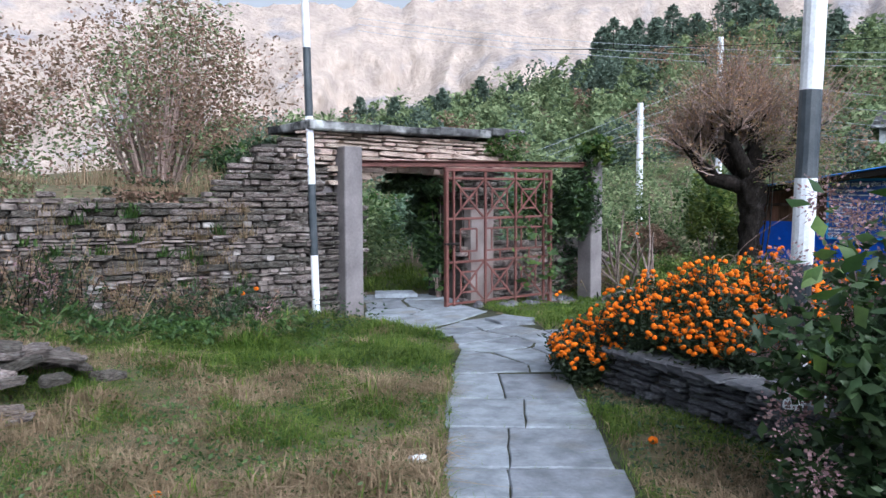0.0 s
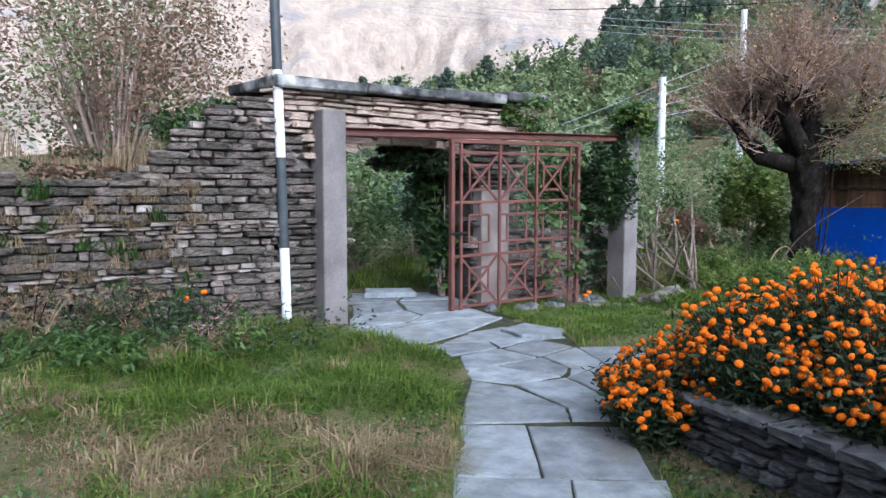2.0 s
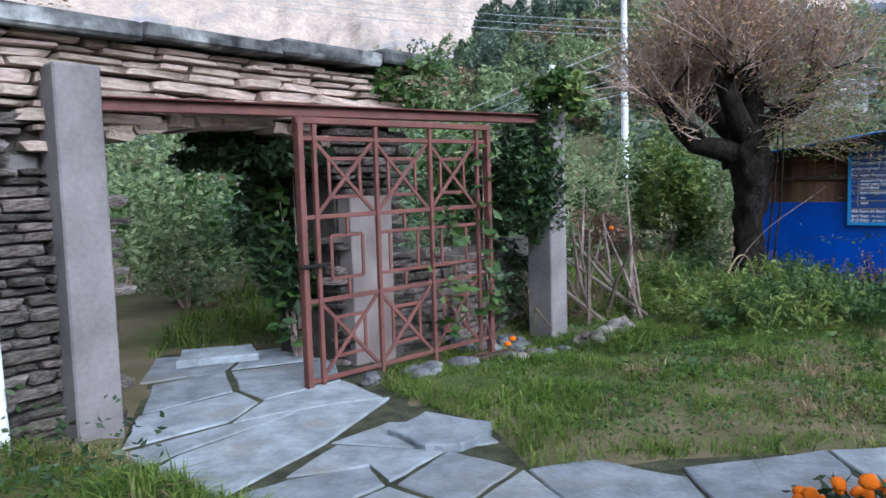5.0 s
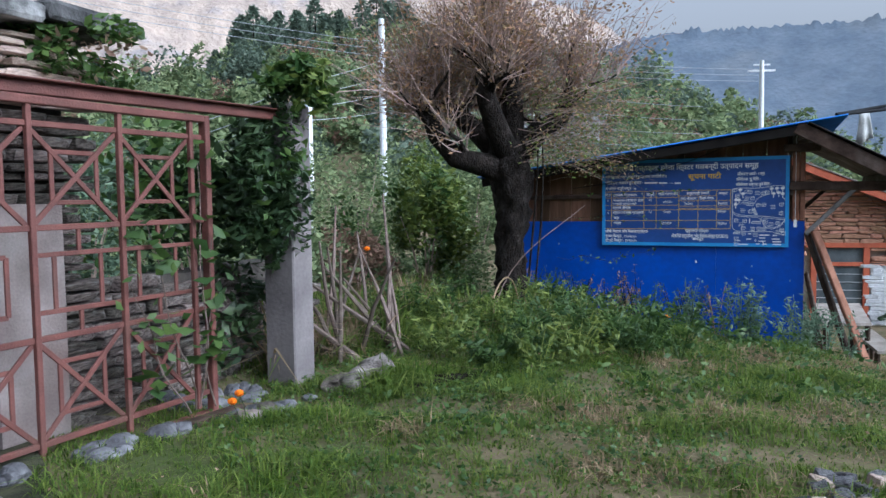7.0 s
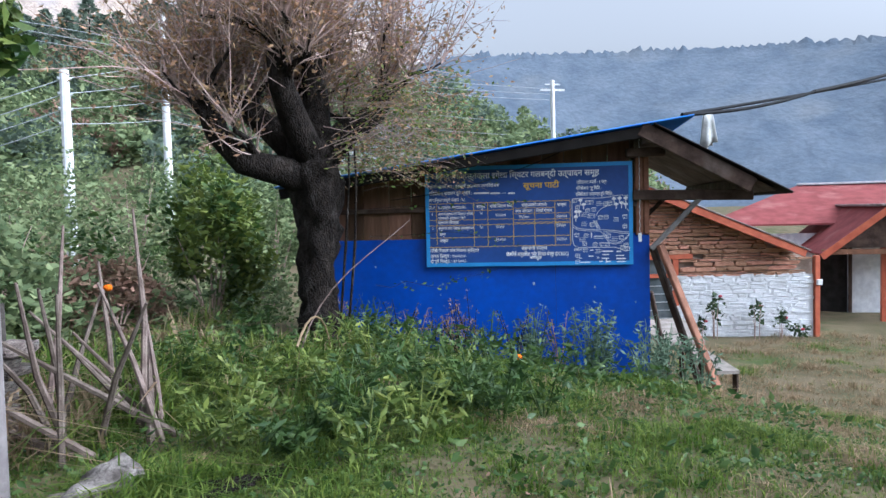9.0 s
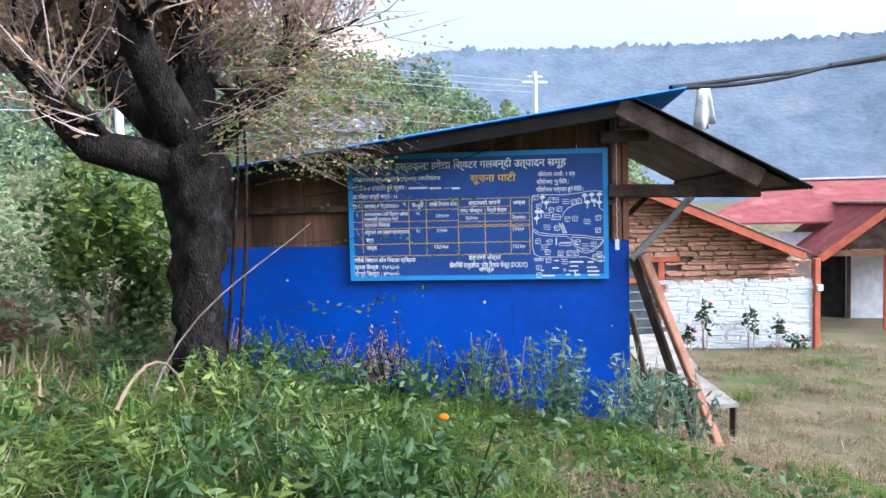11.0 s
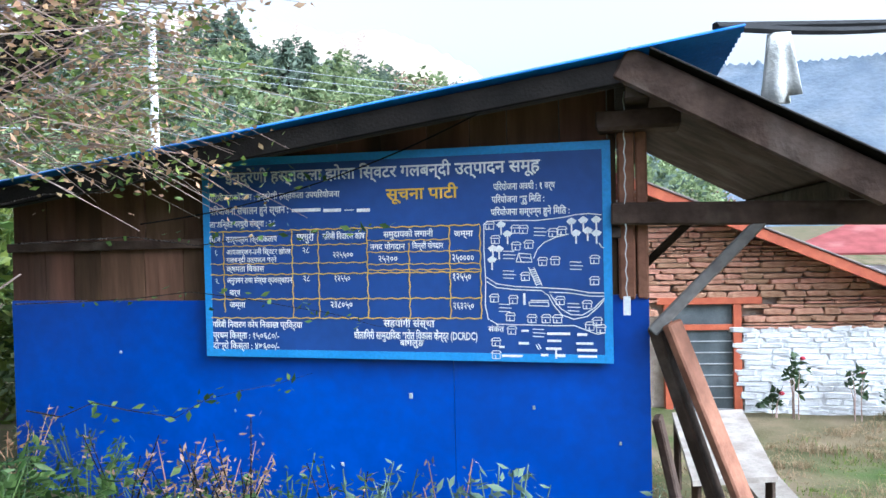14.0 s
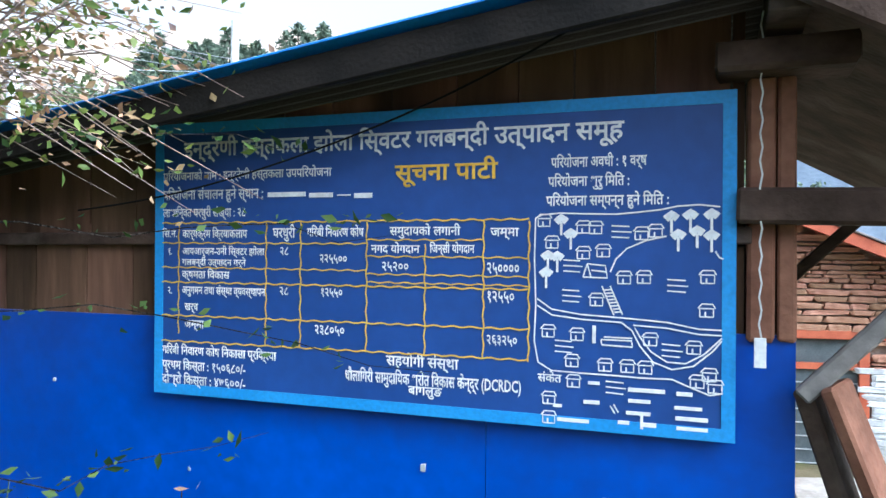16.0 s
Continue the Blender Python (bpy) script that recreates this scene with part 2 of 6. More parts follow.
BOXF = [(3, 2, 1, 0), (4, 5, 6, 7), (0, 1, 5, 4), (1, 2, 6, 5), (2, 3, 7, 6), (3, 0, 4, 7)]


def bevbox(w, d, h, b):
    """A block with chamfered edges: 24 corners."""
    b = min(b, w * 0.45, d * 0.45, h * 0.45)
    X, Y, Z = w / 2, d / 2, h / 2
    vs, idx = [], {}
    for sx in (-1, 1):
        for sy in (-1, 1):
            for sz in (-1, 1):
                for ax in range(3):
                    p = [sx * (X - b), sy * (Y - b), sz * (Z - b)]
                    p[ax] = (sx * X, sy * Y, sz * Z)[ax]
                    idx[sx, sy, sz, ax] = len(vs)
                    vs.append(p)
    fs = []
    for ax in range(3):
        o1, o2 = [(1, 2), (2, 0), (0, 1)][ax]
        for s in (-1, 1):
            ring = []
            for a, c in ((-1, -1), (1, -1), (1, 1), (-1, 1)):
                k = [0, 0, 0]
                k[ax], k[o1], k[o2] = s, a, c
                ring.append(idx[(*k, ax)])
            fs.append(tuple(ring if s > 0 else ring[::-1]))
        for a in (-1, 1):
            for c in (-1, 1):
                k1, k2 = [0, 0, 0], [0, 0, 0]
                k1[ax], k1[o1], k1[o2] = -1, a, c
                k2[ax], k2[o1], k2[o2] = 1, a, c
                q = (idx[(*k1, o1)], idx[(*k2, o1)], idx[(*k2, o2)], idx[(*k1, o2)])
                fs.append(q if a * c > 0 else q[::-1])
    for sx in (-1, 1):
        for sy in (-1, 1):
            for sz in (-1, 1):
                q = tuple(idx[sx, sy, sz, a] for a in range(3))
                fs.append(q if sx * sy * sz > 0 else q[::-1])
    return vs, fs


def leafgeo(centers, size, rng, flat=0.35, length=1.6, droop=0.0):
    """Many small folded leaves as one mesh: numpy arrays of vertices and faces."""
    c = np.asarray(centers, float)
    n = len(c)
    a = rng.normal(size=(n, 3))
    a[:, 2] = a[:, 2] * 0.6 - droop
    a /= np.linalg.norm(a, axis=1)[:, None]
    b = np.cross(a, rng.normal(size=(n, 3)) * np.array([1, 1, flat]) + np.array([0, 0, 1.0]))
    b /= np.linalg.norm(b, axis=1)[:, None] + 1e-9
    nn = np.cross(a, b)
    s = size * rng.uniform(0.6, 1.35, (n, 1))
    L, W = s * length / 2, s / 2
    v = np.stack([c - a * L, c + b * W * 0.8 - a * L * 0.1 + nn * W * 0.25, c + a * L, c - b * W * 0.8 - a * L * 0.1 + nn * W * 0.25], 1).reshape(-1, 3)
    k = np.arange(n)[:, None] * 4
    f = np.concatenate([k + np.array([[0, 1, 2]]), k + np.array([[0, 2, 3]])])
    return v, f


def arrmesh(name, v, f, material):
    me = bpy.data.meshes.new(name)
    me.vertices.add(len(v))
    me.vertices.foreach_set("co", np.ascontiguousarray(v, dtype=np.float32).ravel())
    k = f.shape[1]
    me.loops.add(f.size)
    me.loops.foreach_set("vertex_index", np.ascontiguousarray(f, dtype=np.int32).ravel())
    me.polygons.add(len(f))
    me.polygons.foreach_set("loop_start", np.arange(0, f.size, k, dtype=np.int32))
    me.materials.append(material)
    me.update(calc_edges=True)
    me.validate()
    return me


def blob(n, c, r, rng, shell=0.5, lumps=7):
    """Points of an uneven crown: lumps of leaves round c."""
    c, r = np.array(c, float), np.array(r, float)
    d = rng.normal(size=(lumps, 3))
    d /= np.linalg.norm(d, axis=1)[:, None]
    lc = d * rng.uniform(0.35, 0.8, (lumps, 1))
    lr = rng.uniform(0.25, 0.5, lumps)
    w = rng.integers(0, lumps, n)
    p = rng.normal(size=(n, 3))
    p /= np.linalg.norm(p, axis=1)[:, None]
    p *= (shell + (1 - shell) * rng.uniform(0, 1, (n, 1)) ** 0.5)
    return c + (lc[w] + p * lr[w][:, None]) * r


def part(name, geo, material, parent=None, label="", smooth=False, m=None):
    ob = new(name, geo.mesh(name, material, smooth) if isinstance(geo, Geo) else geo)
    if parent:
        ob.parent = parent
    if m is not None:
        ob.matrix_basis = m
    return tagged(ob, label)


def leaves(name, pts, size, material, parent=None, seed=1, label="", **k):
    v, f = leafgeo(pts, size, np.random.default_rng(seed), **k)
    return part(name, arrmesh(name, v, f, material), material, parent, label)


def thing(name, m, label, category, group="", kind=""):
    ob = new(name)
    ob.empty_display_size = 0.2
    ob.matrix_basis = m
    return tagged(ob, label, category, group, kind)


def axes(x, y, z, dx, dy):
    """A frame at (x, y, z): its x along the level way (dx, dy), its z up, its y to the left of x."""
    X = Vector((dx, dy, 0)).normalized()
    m = Matrix((X, Vector((-X.y, X.x, 0)), Vector((0, 0, 1)))).transposed().to_4x4()
    m.translation = (x, y, z)
    return m


def sstep(a, b, x):
    t = np.clip((np.asarray(x, float) - a) / (b - a), 0, 1)
    return t * t * (3 - 2 * t)


# ---- terrain ----
RIDGE_AZ = [-180, -60, -25, -10, 0, 10, 17, 25, 35, 42, 50, 58, 180]
RIDGE_EL = [0, 0, 3.5, 5.5, 7.2, 9.5, 11.2, 11.0, 9.5, 7.0, 3.0, 0, 0]


# edges of the paved way, by distance along it
EDGE_Y = [0, 8.2, 8.35, 9.1, 9.4, 9.72, 9.78, 9.86, 10.18, 10.54, 10.85, 11.2, 11.5, 12.0, 13.4]
EDGE_L = [0.27, 0.27, 0.28, 0.28, 0.1, -0.15, -0.21, -0.3, -0.64, -0.88, -0.95, -1.0, -1.03, -1.1, -1.3]
EDGE_R = [1.34, 1.36, 3.6, 3.75, 3.85, 3.9, 3.9, 1.38, 1.38, 1.3, 1.1, 0.9, 0.7, 0.4, 0.2]


def height(x, y):
    """The ground: level by the path, a bank down to the yard of the brick house, a wooded hill beyond."""
    x, y = np.asarray(x, float), np.asarray(y, float)
    z = np.interp(x, [-40, 3, 5, 7, 9, 11.7, 15, 19, 60], [0.3, 0, -0.05, -0.18, -0.55, -1.28, -1.5, -1.68, -2.5])
    z = z * sstep(40, 24, y) + 0.25 * sstep(-1.5, -4.5, x) * sstep(12, 8, y)
    r = np.hypot(x - 3, y - 8)
    az = np.degrees(np.arctan2(x - 3, y - 8))
    el = np.interp(az, RIDGE_AZ, RIDGE_EL)
    hill = sstep(16, 85, r) * np.tan(np.radians(el)) * np.minimum(r, 95) * sstep(190, 110, r)
    lump = 0.02 * np.sin(x * 2.3 + 1) * np.sin(y * 2.9) + 0.015 * np.sin(x * 5.1 + y * 4.2)
    wl_, wr_ = np.interp(y, EDGE_Y, EDGE_L), np.interp(y, EDGE_Y, EDGE_R)
    way = sstep(-0.02, 0.08, x - wl_) * sstep(-0.02, 0.08, wr_ - x) * (y < 13.4)
    z = z - 0.17 * np.exp(-((x - 2.3) / 1.5) ** 2 - ((y - 13.3) / 1.3) ** 2)
    return z + hill + lump * sstep(60, 20, r) - 0.07 * way


def zt(x, y):
    return float(height(x, y))


gx = np.unique(np.concatenate([np.arange(-8, 24, 0.33), np.arange(-60, 130, 4.0), [-2500, -900, -300, -120, 250, 500, 1000, 2500]]))
gy = np.unique(np.concatenate([np.arange(-2, 24, 0.33), np.arange(-40, 150, 4.0), [-2500, -900, -300, -100, 250, 500, 1000, 2500]]))
GX, GY = np.meshgrid(gx, gy)
gv = np.stack([GX, GY, height(GX, GY)], -1).reshape(-1, 3)
nx = len(gx)
ii, jj = np.meshgrid(np.arange(nx - 1), np.arange(len(gy) - 1))
k0 = (jj * nx + ii).reshape(-1, 1)
ground = new("ground", arrmesh("ground", gv, np.concatenate([k0, k0 + 1, k0 + nx + 1, k0 + nx], 1), M_GROUND))
ground.data.polygons.foreach_set("use_smooth", [True] * len(ground.data.polygons))
tagged(ground, "uneven earth with short green and straw-coloured grass", "ground", kind="structure")


def mountain(name, az0, az1, prof_az, prof_el, dist, material, seed, label, rough=0.10):
    """A far mountain side, with spurs and gullies, seen across the valley."""
    n, rows = 520, 46
    rr_ = random.Random(seed)
    tips = [rr_.uniform(0, 0.22) ** 1.3 * (1 if rough > 0.05 else 2.0 + 4.5 * max(0, noise.noise(Vector((k * 0.09, seed, 0))))) for k in range(n)]
    vs = np.zeros((rows, n, 3))
    for i in range(n):
        a = az0 + (az1 - az0) * i / (n - 1)
        el = np.interp(a, prof_az, prof_el)
        for j in range(rows):
            q = j / (rows - 1)
            nz = noise.fractal(Vector((a * 0.11 + seed, q * 1.6, seed)), 0.9, 2.1, 6)
            rr = dist * (0.62 + 0.38 * q + rough * nz * math.sin(math.pi * min(1, q * 1.1)))
            top = dist * math.tan(radians(el + 5 * rough * q ** 5 * noise.fractal(Vector((a * 0.5, seed, 0)), 0.9, 2.0, 4)))
            top += dist * math.tan(radians(tips[i])) * (q > 0.99)
            vs[j, i] = (math.sin(radians(a)) * rr, math.cos(radians(a)) * rr, -30 + (top + 30) * q ** 1.15)
    i_, j_ = np.meshgrid(np.arange(n - 1), np.arange(rows - 1))
    k = (j_ * n + i_).reshape(-1, 1)
    ob = new(name, arrmesh(name, vs.reshape(-1, 3), np.concatenate([k, k + 1, k + n + 1, k + n], 1), material))
    ob.data.polygons.foreach_set("use_smooth", [True] * len(ob.data.polygons))
    return tagged(ob, label, "mountain", kind="structure")


mountain("backdrop_sun_glow", -75, 46, [-75, -35, -20, -5, 5, 12, 20, 27, 31, 36, 41, 46], [12.5, 13.2, 13.6, 14.2, 14.6, 15.2, 16.0, 14.6, 15, 13, 10, 6], 1900, M_MTN, 3, "pale mountainside with forest and bare rock, sunlight put into its colour and glow")
mountain("backdrop_blue", 26, 120, [26, 30, 36, 41, 50, 60, 70, 90, 120], [4, 7, 10.4, 11.5, 11.3, 10.9, 10.5, 10.8, 11], 1300, M_MTB, 8, "wooded mountain ridge, haze and shade put into its blue colour and glow", 0.012)
mountain("backdrop_behind", 118, 287, [118, 150, 200, 250, 287], [11, 13, 14, 13, 12.8], 1900, M_MTB, 14, "unseen mountain behind the village, haze put into its blue colour and glow")

# ---- stones ----
def stone_mesh(material, seed):
    """One irregular flat stone about one unit in each way, edges knocked off."""
    r = random.Random(seed)
    vs, fs = bevbox(1, 1, 1, 0.13)
    out = []
    for p in vs:
        q = [c + r.uniform(-0.07, 0.07) for c in p]
        q[0] += 0.12 * q[2] * r.uniform(-1, 1)
        out.append(q)
    g = Geo().add(out, fs)
    return g.mesh("stone", material)


STONES = {m.name: [stone_mesh(m, i) for i in range(8)] for m in (M_STONE, M_STONEW, M_BEDST, M_BRICK, M_LIME)}


def drystone(parent, length, top, material, seed, hmin=0.045, hmax=0.10, lmin=0.14, lmax=0.45, depth=0.22, base=-0.1, inside=None, limit=300, name="stone", proud=0.05, gap=0.017, x0=0.0, stretch_first=True, fill="small_stone"):
    """Courses of flat stones along the x of parent, front face at y = 0. top(x): height; inside(x, z): whether stone stands there."""
    r = random.Random(seed)
    items, z = [], base
    while z < 4:
        h = r.uniform(hmin, hmax)
        x = x0 - r.uniform(0, lmax / 2)
        some = False
        while x < length:
            w = r.uniform(lmin, lmax) * (0.6 + 4 * h)
            xm = x + w / 2
            if x0 - 0.05 < xm < length + 0.05 and z + h * 0.6 < top(xm):
                some = True
                if inside is None or inside(xm, z + h / 2):
                    items.append((xm, z + h / 2, w - gap, h - gap * r.uniform(0.3, 1.4), r.uniform(-proud, proud * 0.6), r.uniform(-2, 2), r.randrange(8)))
            x += w
        z += h
        if not some and z > 0.3:
            break
    meshes = STONES[material.name]
    items.sort(key=lambda q: -q[2] * q[3])
    rest = Geo()
    for i, (x, z, w, h, p, tilt, k) in enumerate(items):
        m = pose(x, depth / 2 + p, z, r.uniform(-3, 3), tilt, r.uniform(-3, 3)) @ Matrix.Diagonal((w, depth, h, 1))
        if i < limit:
            ob = new(name, meshes[k])
            ob.parent = parent
            ob.matrix_basis = m
        else:
            me = meshes[k]
            rest.add([m @ v.co for v in me.vertices], [tuple(q.vertices) for q in me.polygons])
    if rest.v:
        tagged(part(fill, rest, material, parent), kind="stuff")
    return items


# ---- gate frames ----
GATE = axes(-1.0, 10.85, 0, 0.789, 0.615)
ARCH = axes(-1.11, 11.04, 0, 0.743, 0.669)
WALL = axes(-1.9, 10.4, 0, 0.87, 0.49)
SHED = axes(9.315, 14.383, 0, 0.658, -0.753)

# the long drystone wall, running out of view
wl = thing("wall_drystone", WALL @ pose(-5.2, 0, 0), "old grey drystone wall with grass on top", "wall", kind="structure")
core = Geo().box((0, 0.10, -0.2), (5.25, 0.62, 1.55), jit=0.0)
core.box((4.5, 0.10, 1.5), (5.4, 0.6, 1.85)).box((4.95, 0.10, 1.8), (5.5, 0.6, 2.3))
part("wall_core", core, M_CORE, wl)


def wall_top(x):
    return 1.62 + 0.06 * math.sin(x * 3.1) + (0.0 if x < 4.0 else min(0.85, (x - 4.0) ** 1.3 * 0.62))


# the stone gatehouse with its flat arch
ah = thing("stone_gatehouse", ARCH, "pinkish flat-stone gatehouse with an arched opening and cement coping", "gatehouse")


def arch_z(s):
    return 1.86 + 0.17 * math.sin(max(0, min(1, (s - 0.1) / 2.0)) * math.pi)


def arch_in(s, z):
    return not (0.12 < s < 2.1 and z < arch_z(s))


for a_, b_ in (((-0.62, 0.12, -0.2), (0.12, 0.95, 2.45)), ((2.1, 0.12, -0.2), (2.78, 0.95, 2.45)), ((0.12, 0.12, 2.03), (2.1, 0.95, 2.45))):
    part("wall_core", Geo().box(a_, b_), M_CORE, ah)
for s0, s1, zz in ((-0.74, 0.35, 2.49), (0.35, 1.45, 2.50), (1.45, 2.5, 2.535), (2.5, 3.26, 2.565)):
    part("coping_slab", Geo().box((s0 + 0.004, -0.14, zz), (s1 - 0.004, 1.0, zz + 0.115), jit=0.012, bev=0.02), M_COPE, ah, "blackened cement coping, patches of old whitewash")
for i in range(9):
    s = 0.15 + i * 0.22
    part("arch_stone", Geo().box((s, 0.05, arch_z(s + 0.11) - 0.03), (s + 0.2, 0.95, arch_z(s + 0.11) + 0.05), jit=0.02, bev=0.012), M_STONEW, ah)
part("jamb_plaster", Geo().box((2.12, -0.07, -0.05), (2.6, 0.1, 1.44), jit=0.006, bev=0.01), M_PLAST, ah, "stained white plaster jamb")
part("arch_ledge", Geo().box((0.75, -0.09, 2.06), (1.45, 0.15, 2.12), jit=0.02, bev=0.02), M_STONE, ah, "brown ledge stones over the arch")

# low rough wall past the gatehouse
lw = thing("wall_low", ARCH @ pose(2.82, 0.18, 0), "tumbled low stone wall under creepers", "wall", kind="structure")
part("wall_core", Geo().box((0, 0.12, -0.2), (3.0, 0.5, 0.85)), M_CORE, lw)

# gate pillars
def pillar():
    p = thing("gate_pillar", Matrix(), "square grey concrete gate pillar, stained dark", "pillar", "pair of gate pillars")
    part("shaft", Geo().box((0, 0, -0.25), (0.27, 0.31, 2.29), jit=0.004, bev=0.012), M_CONC, p)
    return p


pl = pillar()
pl.matrix_basis = GATE @ pose(-0.21, 0, 0)
pr = copy_thing(pl, GATE @ pose(4.5, 0, -0.04))
back_post = thing("cement_post", GATE @ pose(-0.36, 0.3, 0), "low smooth cement post beside the stone wall", "post")
part("shaft", Geo().box((-0.16, 0, -0.2), (0.14, 0.2, 1.78), jit=0.004, bev=0.02), M_CONC, back_post)

# the crossbar and the iron leaf
bar = thing("gate_crossbar", GATE, "red oxide painted steel bar across the gateway", "beam")
part("channel", Geo().beam((0.05, 0.15, 2.07), (4.52, 0.15, 2.15), 0.075, 0.075), M_RUST, bar)
part("flange", Geo().beam((0.05, 0.12, 2.115), (4.52, 0.12, 2.195), 0.12, 0.012), M_RUST, bar)

leaf = thing("iron_gate", GATE @ pose(1.43, 0.02, -0.12), "rusty red iron gate leaf with crossed square pattern", "gate")
LW, LH = 2.15, 2.17
for nm, a, b, w in (("stile", (0.035, 0, 0), (0.035, 0, LH), 0.07), ("stile", (LW - 0.03, 0, -0.03), (LW - 0.03, 0, LH), 0.07), ("bottom_rail", (0, 0, 0.05), (LW, 0, 0.02), 0.07), ("top_rail", (0, 0, LH - 0.03), (LW, 0, LH - 0.02), 0.06)):
    part(nm, Geo().beam(a, b, w, 0.05), M_RUST, leaf)
CX = [0.17, 0.77, 1.38, 1.98]
CZ = [0.17, 0.78, 1.42, 2.01]
for x in CX:
    part("upright", Geo().beam((x, 0, 0.08), (x, 0, LH - 0.04), 0.035, 0.035, 0.004), M_RUST, leaf)
for z in CZ:
    part("rail", Geo().beam((0.07, 0.012, z), (LW - 0.06, 0.012, z + 0.01), 0.03, 0.035, 0.004), M_RUST, leaf)
for i in range(3):
    for j in range(3):
        xa, xb, za, zb = CX[i], CX[i + 1], CZ[j], CZ[j + 1]
        xm, zm, dx, dz = (xa + xb) / 2, (za + zb) / 2, (xb - xa) / 2, (zb - za) / 2
        if j != 1:
            part("diagonal", Geo().beam((xa, 0.02, za), (xb, 0.02, zb), 0.018, 0.03, 0.003), M_RUST, leaf)
            part("diagonal", Geo().beam((xa, 0.024, zb), (xb, 0.024, za), 0.018, 0.03, 0.003), M_RUST, leaf)
            k = 0.5
        else:
            k = 0.52
            for z in (zm - dz * k, zm + dz * k):
                if i:
                    part("bar", Geo().beam((xa, 0.016, z), (xb, 0.016, z), 0.018, 0.028, 0.003), M_RUST, leaf)
            part("bar", Geo().beam((xm, 0.018, zm + dz * k), (xm, 0.018, zb), 0.018, 0.025, 0.003), M_RUST, leaf)
            part("bar", Geo().beam((xm, 0.018, za), (xm, 0.018, zm - dz * k), 0.018, 0.025, 0.003), M_RUST, leaf)
        for sx in (-1, 1):
            part("bar", Geo().beam((xm + sx * dx * k, 0.028, zm - dz * k), (xm + sx * dx * k, 0.028, zm + dz * k), 0.016, 0.028, 0.003), M_RUST, leaf)
            part("bar", Geo().beam((xm - dx * k, 0.032, zm + sx * dz * k), (xm + dx * k, 0.032, zm + sx * dz * k), 0.016, 0.028, 0.003), M_RUST, leaf)
part("latch", Geo().beam((-0.03, -0.05, 1.06), (0.24, -0.05, 1.06), 0.025, 0.03).beam((0.1, -0.05, 0.98), (0.1, -0.05, 1.1), 0.02, 0.02), M_ROOFU, leaf, "dark bolt latch")

# striped road poles
def striped(m, bands, r, lean, label):
    p = thing("striped_pole", m, label, "pole", "striped poles")
    for z0, z1, c in bands:
        g = Geo().tube([(lean * z0, 0, z0), (lean * z1, 0, z1)], [r, r], 14)
        part("white_band" if c else "black_band", g, M_POLEW if c else M_POLEB, p, smooth=False)
    return p


striped(pose(-1.53, 10.56, 0), [(-0.2, 0.87, 1), (0.87, 1.79, 0), (1.79, 2.66, 1), (2.66, 3.53, 0), (3.53, 5.2, 1)], 0.05, -0.022, "slim black and white striped steel pole")
striped(pose(2.43, 5.5, 0), [(-0.2, 0.3, 0), (0.3, 0.72, 1), (0.72, 1.2, 0), (1.2, 1.72, 1), (1.72, 2.25, 0), (2.25, 2.8, 1), (2.8, 3.3, 0), (3.3, 5.0, 1)], 0.065, 0.025, "thick black and white striped steel pole in the flower bed")

# ---- flagstones ----
path = thing("pavement", Matrix(), "grey slate flagstone path with grassy joints", "path", kind="structure")


def slab(pts, z, th=0.06, rng=random):
    """A flagstone from its corners: broken outline, dished edges."""
    c = sum((Vector((x, y)) for x, y in pts), Vector((0, 0))) / len(pts)
    ring = []
    for i, p in enumerate(pts):
        a, b = Vector(p), Vector(pts[(i + 1) % len(pts)])
        for k in range(4):
            q = a.lerp(b, k / 4)
            n_ = (q - c).normalized()
            ring.append(q + n_ * 0.006 + n_ * rng.uniform(-0.014, 0.006))
    tilt = (rng.uniform(-0.005, 0.005), rng.uniform(-0.005, 0.005))
    f = lambda q: z + 0.006 + (q.x - c.x) * tilt[0] + (q.y - c.y) * tilt[1]
    n = len(ring)
    inner = [q - (q - c).normalized() * 0.009 for q in ring]
    vs = [(q.x, q.y, z - th) for q in ring] + [(q.x, q.y, f(q) - 0.008) for q in ring] + [(q.x, q.y, f(q)) for q in inner]
    fs = []
    for k in range(n):
        k2 = (k + 1) % n
        fs += [(k, k2, n + k2, n + k), (n + k, n + k2, 2 * n + k2, 2 * n + k)]
    fs.append(tuple(range(2 * n, 3 * n)))
    ob = part("flagstone", Geo().add(vs, fs), M_SLAB, path)
    return ob


random.seed(5)
rows_y = [0.2, 1.0, 1.75, 2.4, 3.05, 3.75, 4.3, 4.74, 5.2, 5.98, 6.73, 7.58]
splits = [0.7, 0.62, 0.8, 0.66, 0.72, 0.6, 0.68, 0.64, 0.66, 0.82, 0.72]
for a, b, m_ in zip(rows_y, rows_y[1:], splits):
    l, r_ = 0.27 + random.uniform(-0.025, 0.025), 1.31 + random.uniform(-0.03, 0.03)
    sk, m2 = random.uniform(-0.02, 0.02), m_ + random.uniform(-0.06, 0.06)
    slab([(l, a + 0.014), (m_ - 0.007, a + 0.014 + sk / 2), (m2 - 0.007, b - 0.016), (l, b - 0.016)], 0.02 + random.uniform(-0.004, 0.004))
    slab([(m_ + 0.008, a + 0.014), (r_, a + 0.014 + sk), (r_ + 0.03, b - 0.016 + sk), (m2 + 0.008, b - 0.016)], 0.02 + random.uniform(-0.004, 0.004))
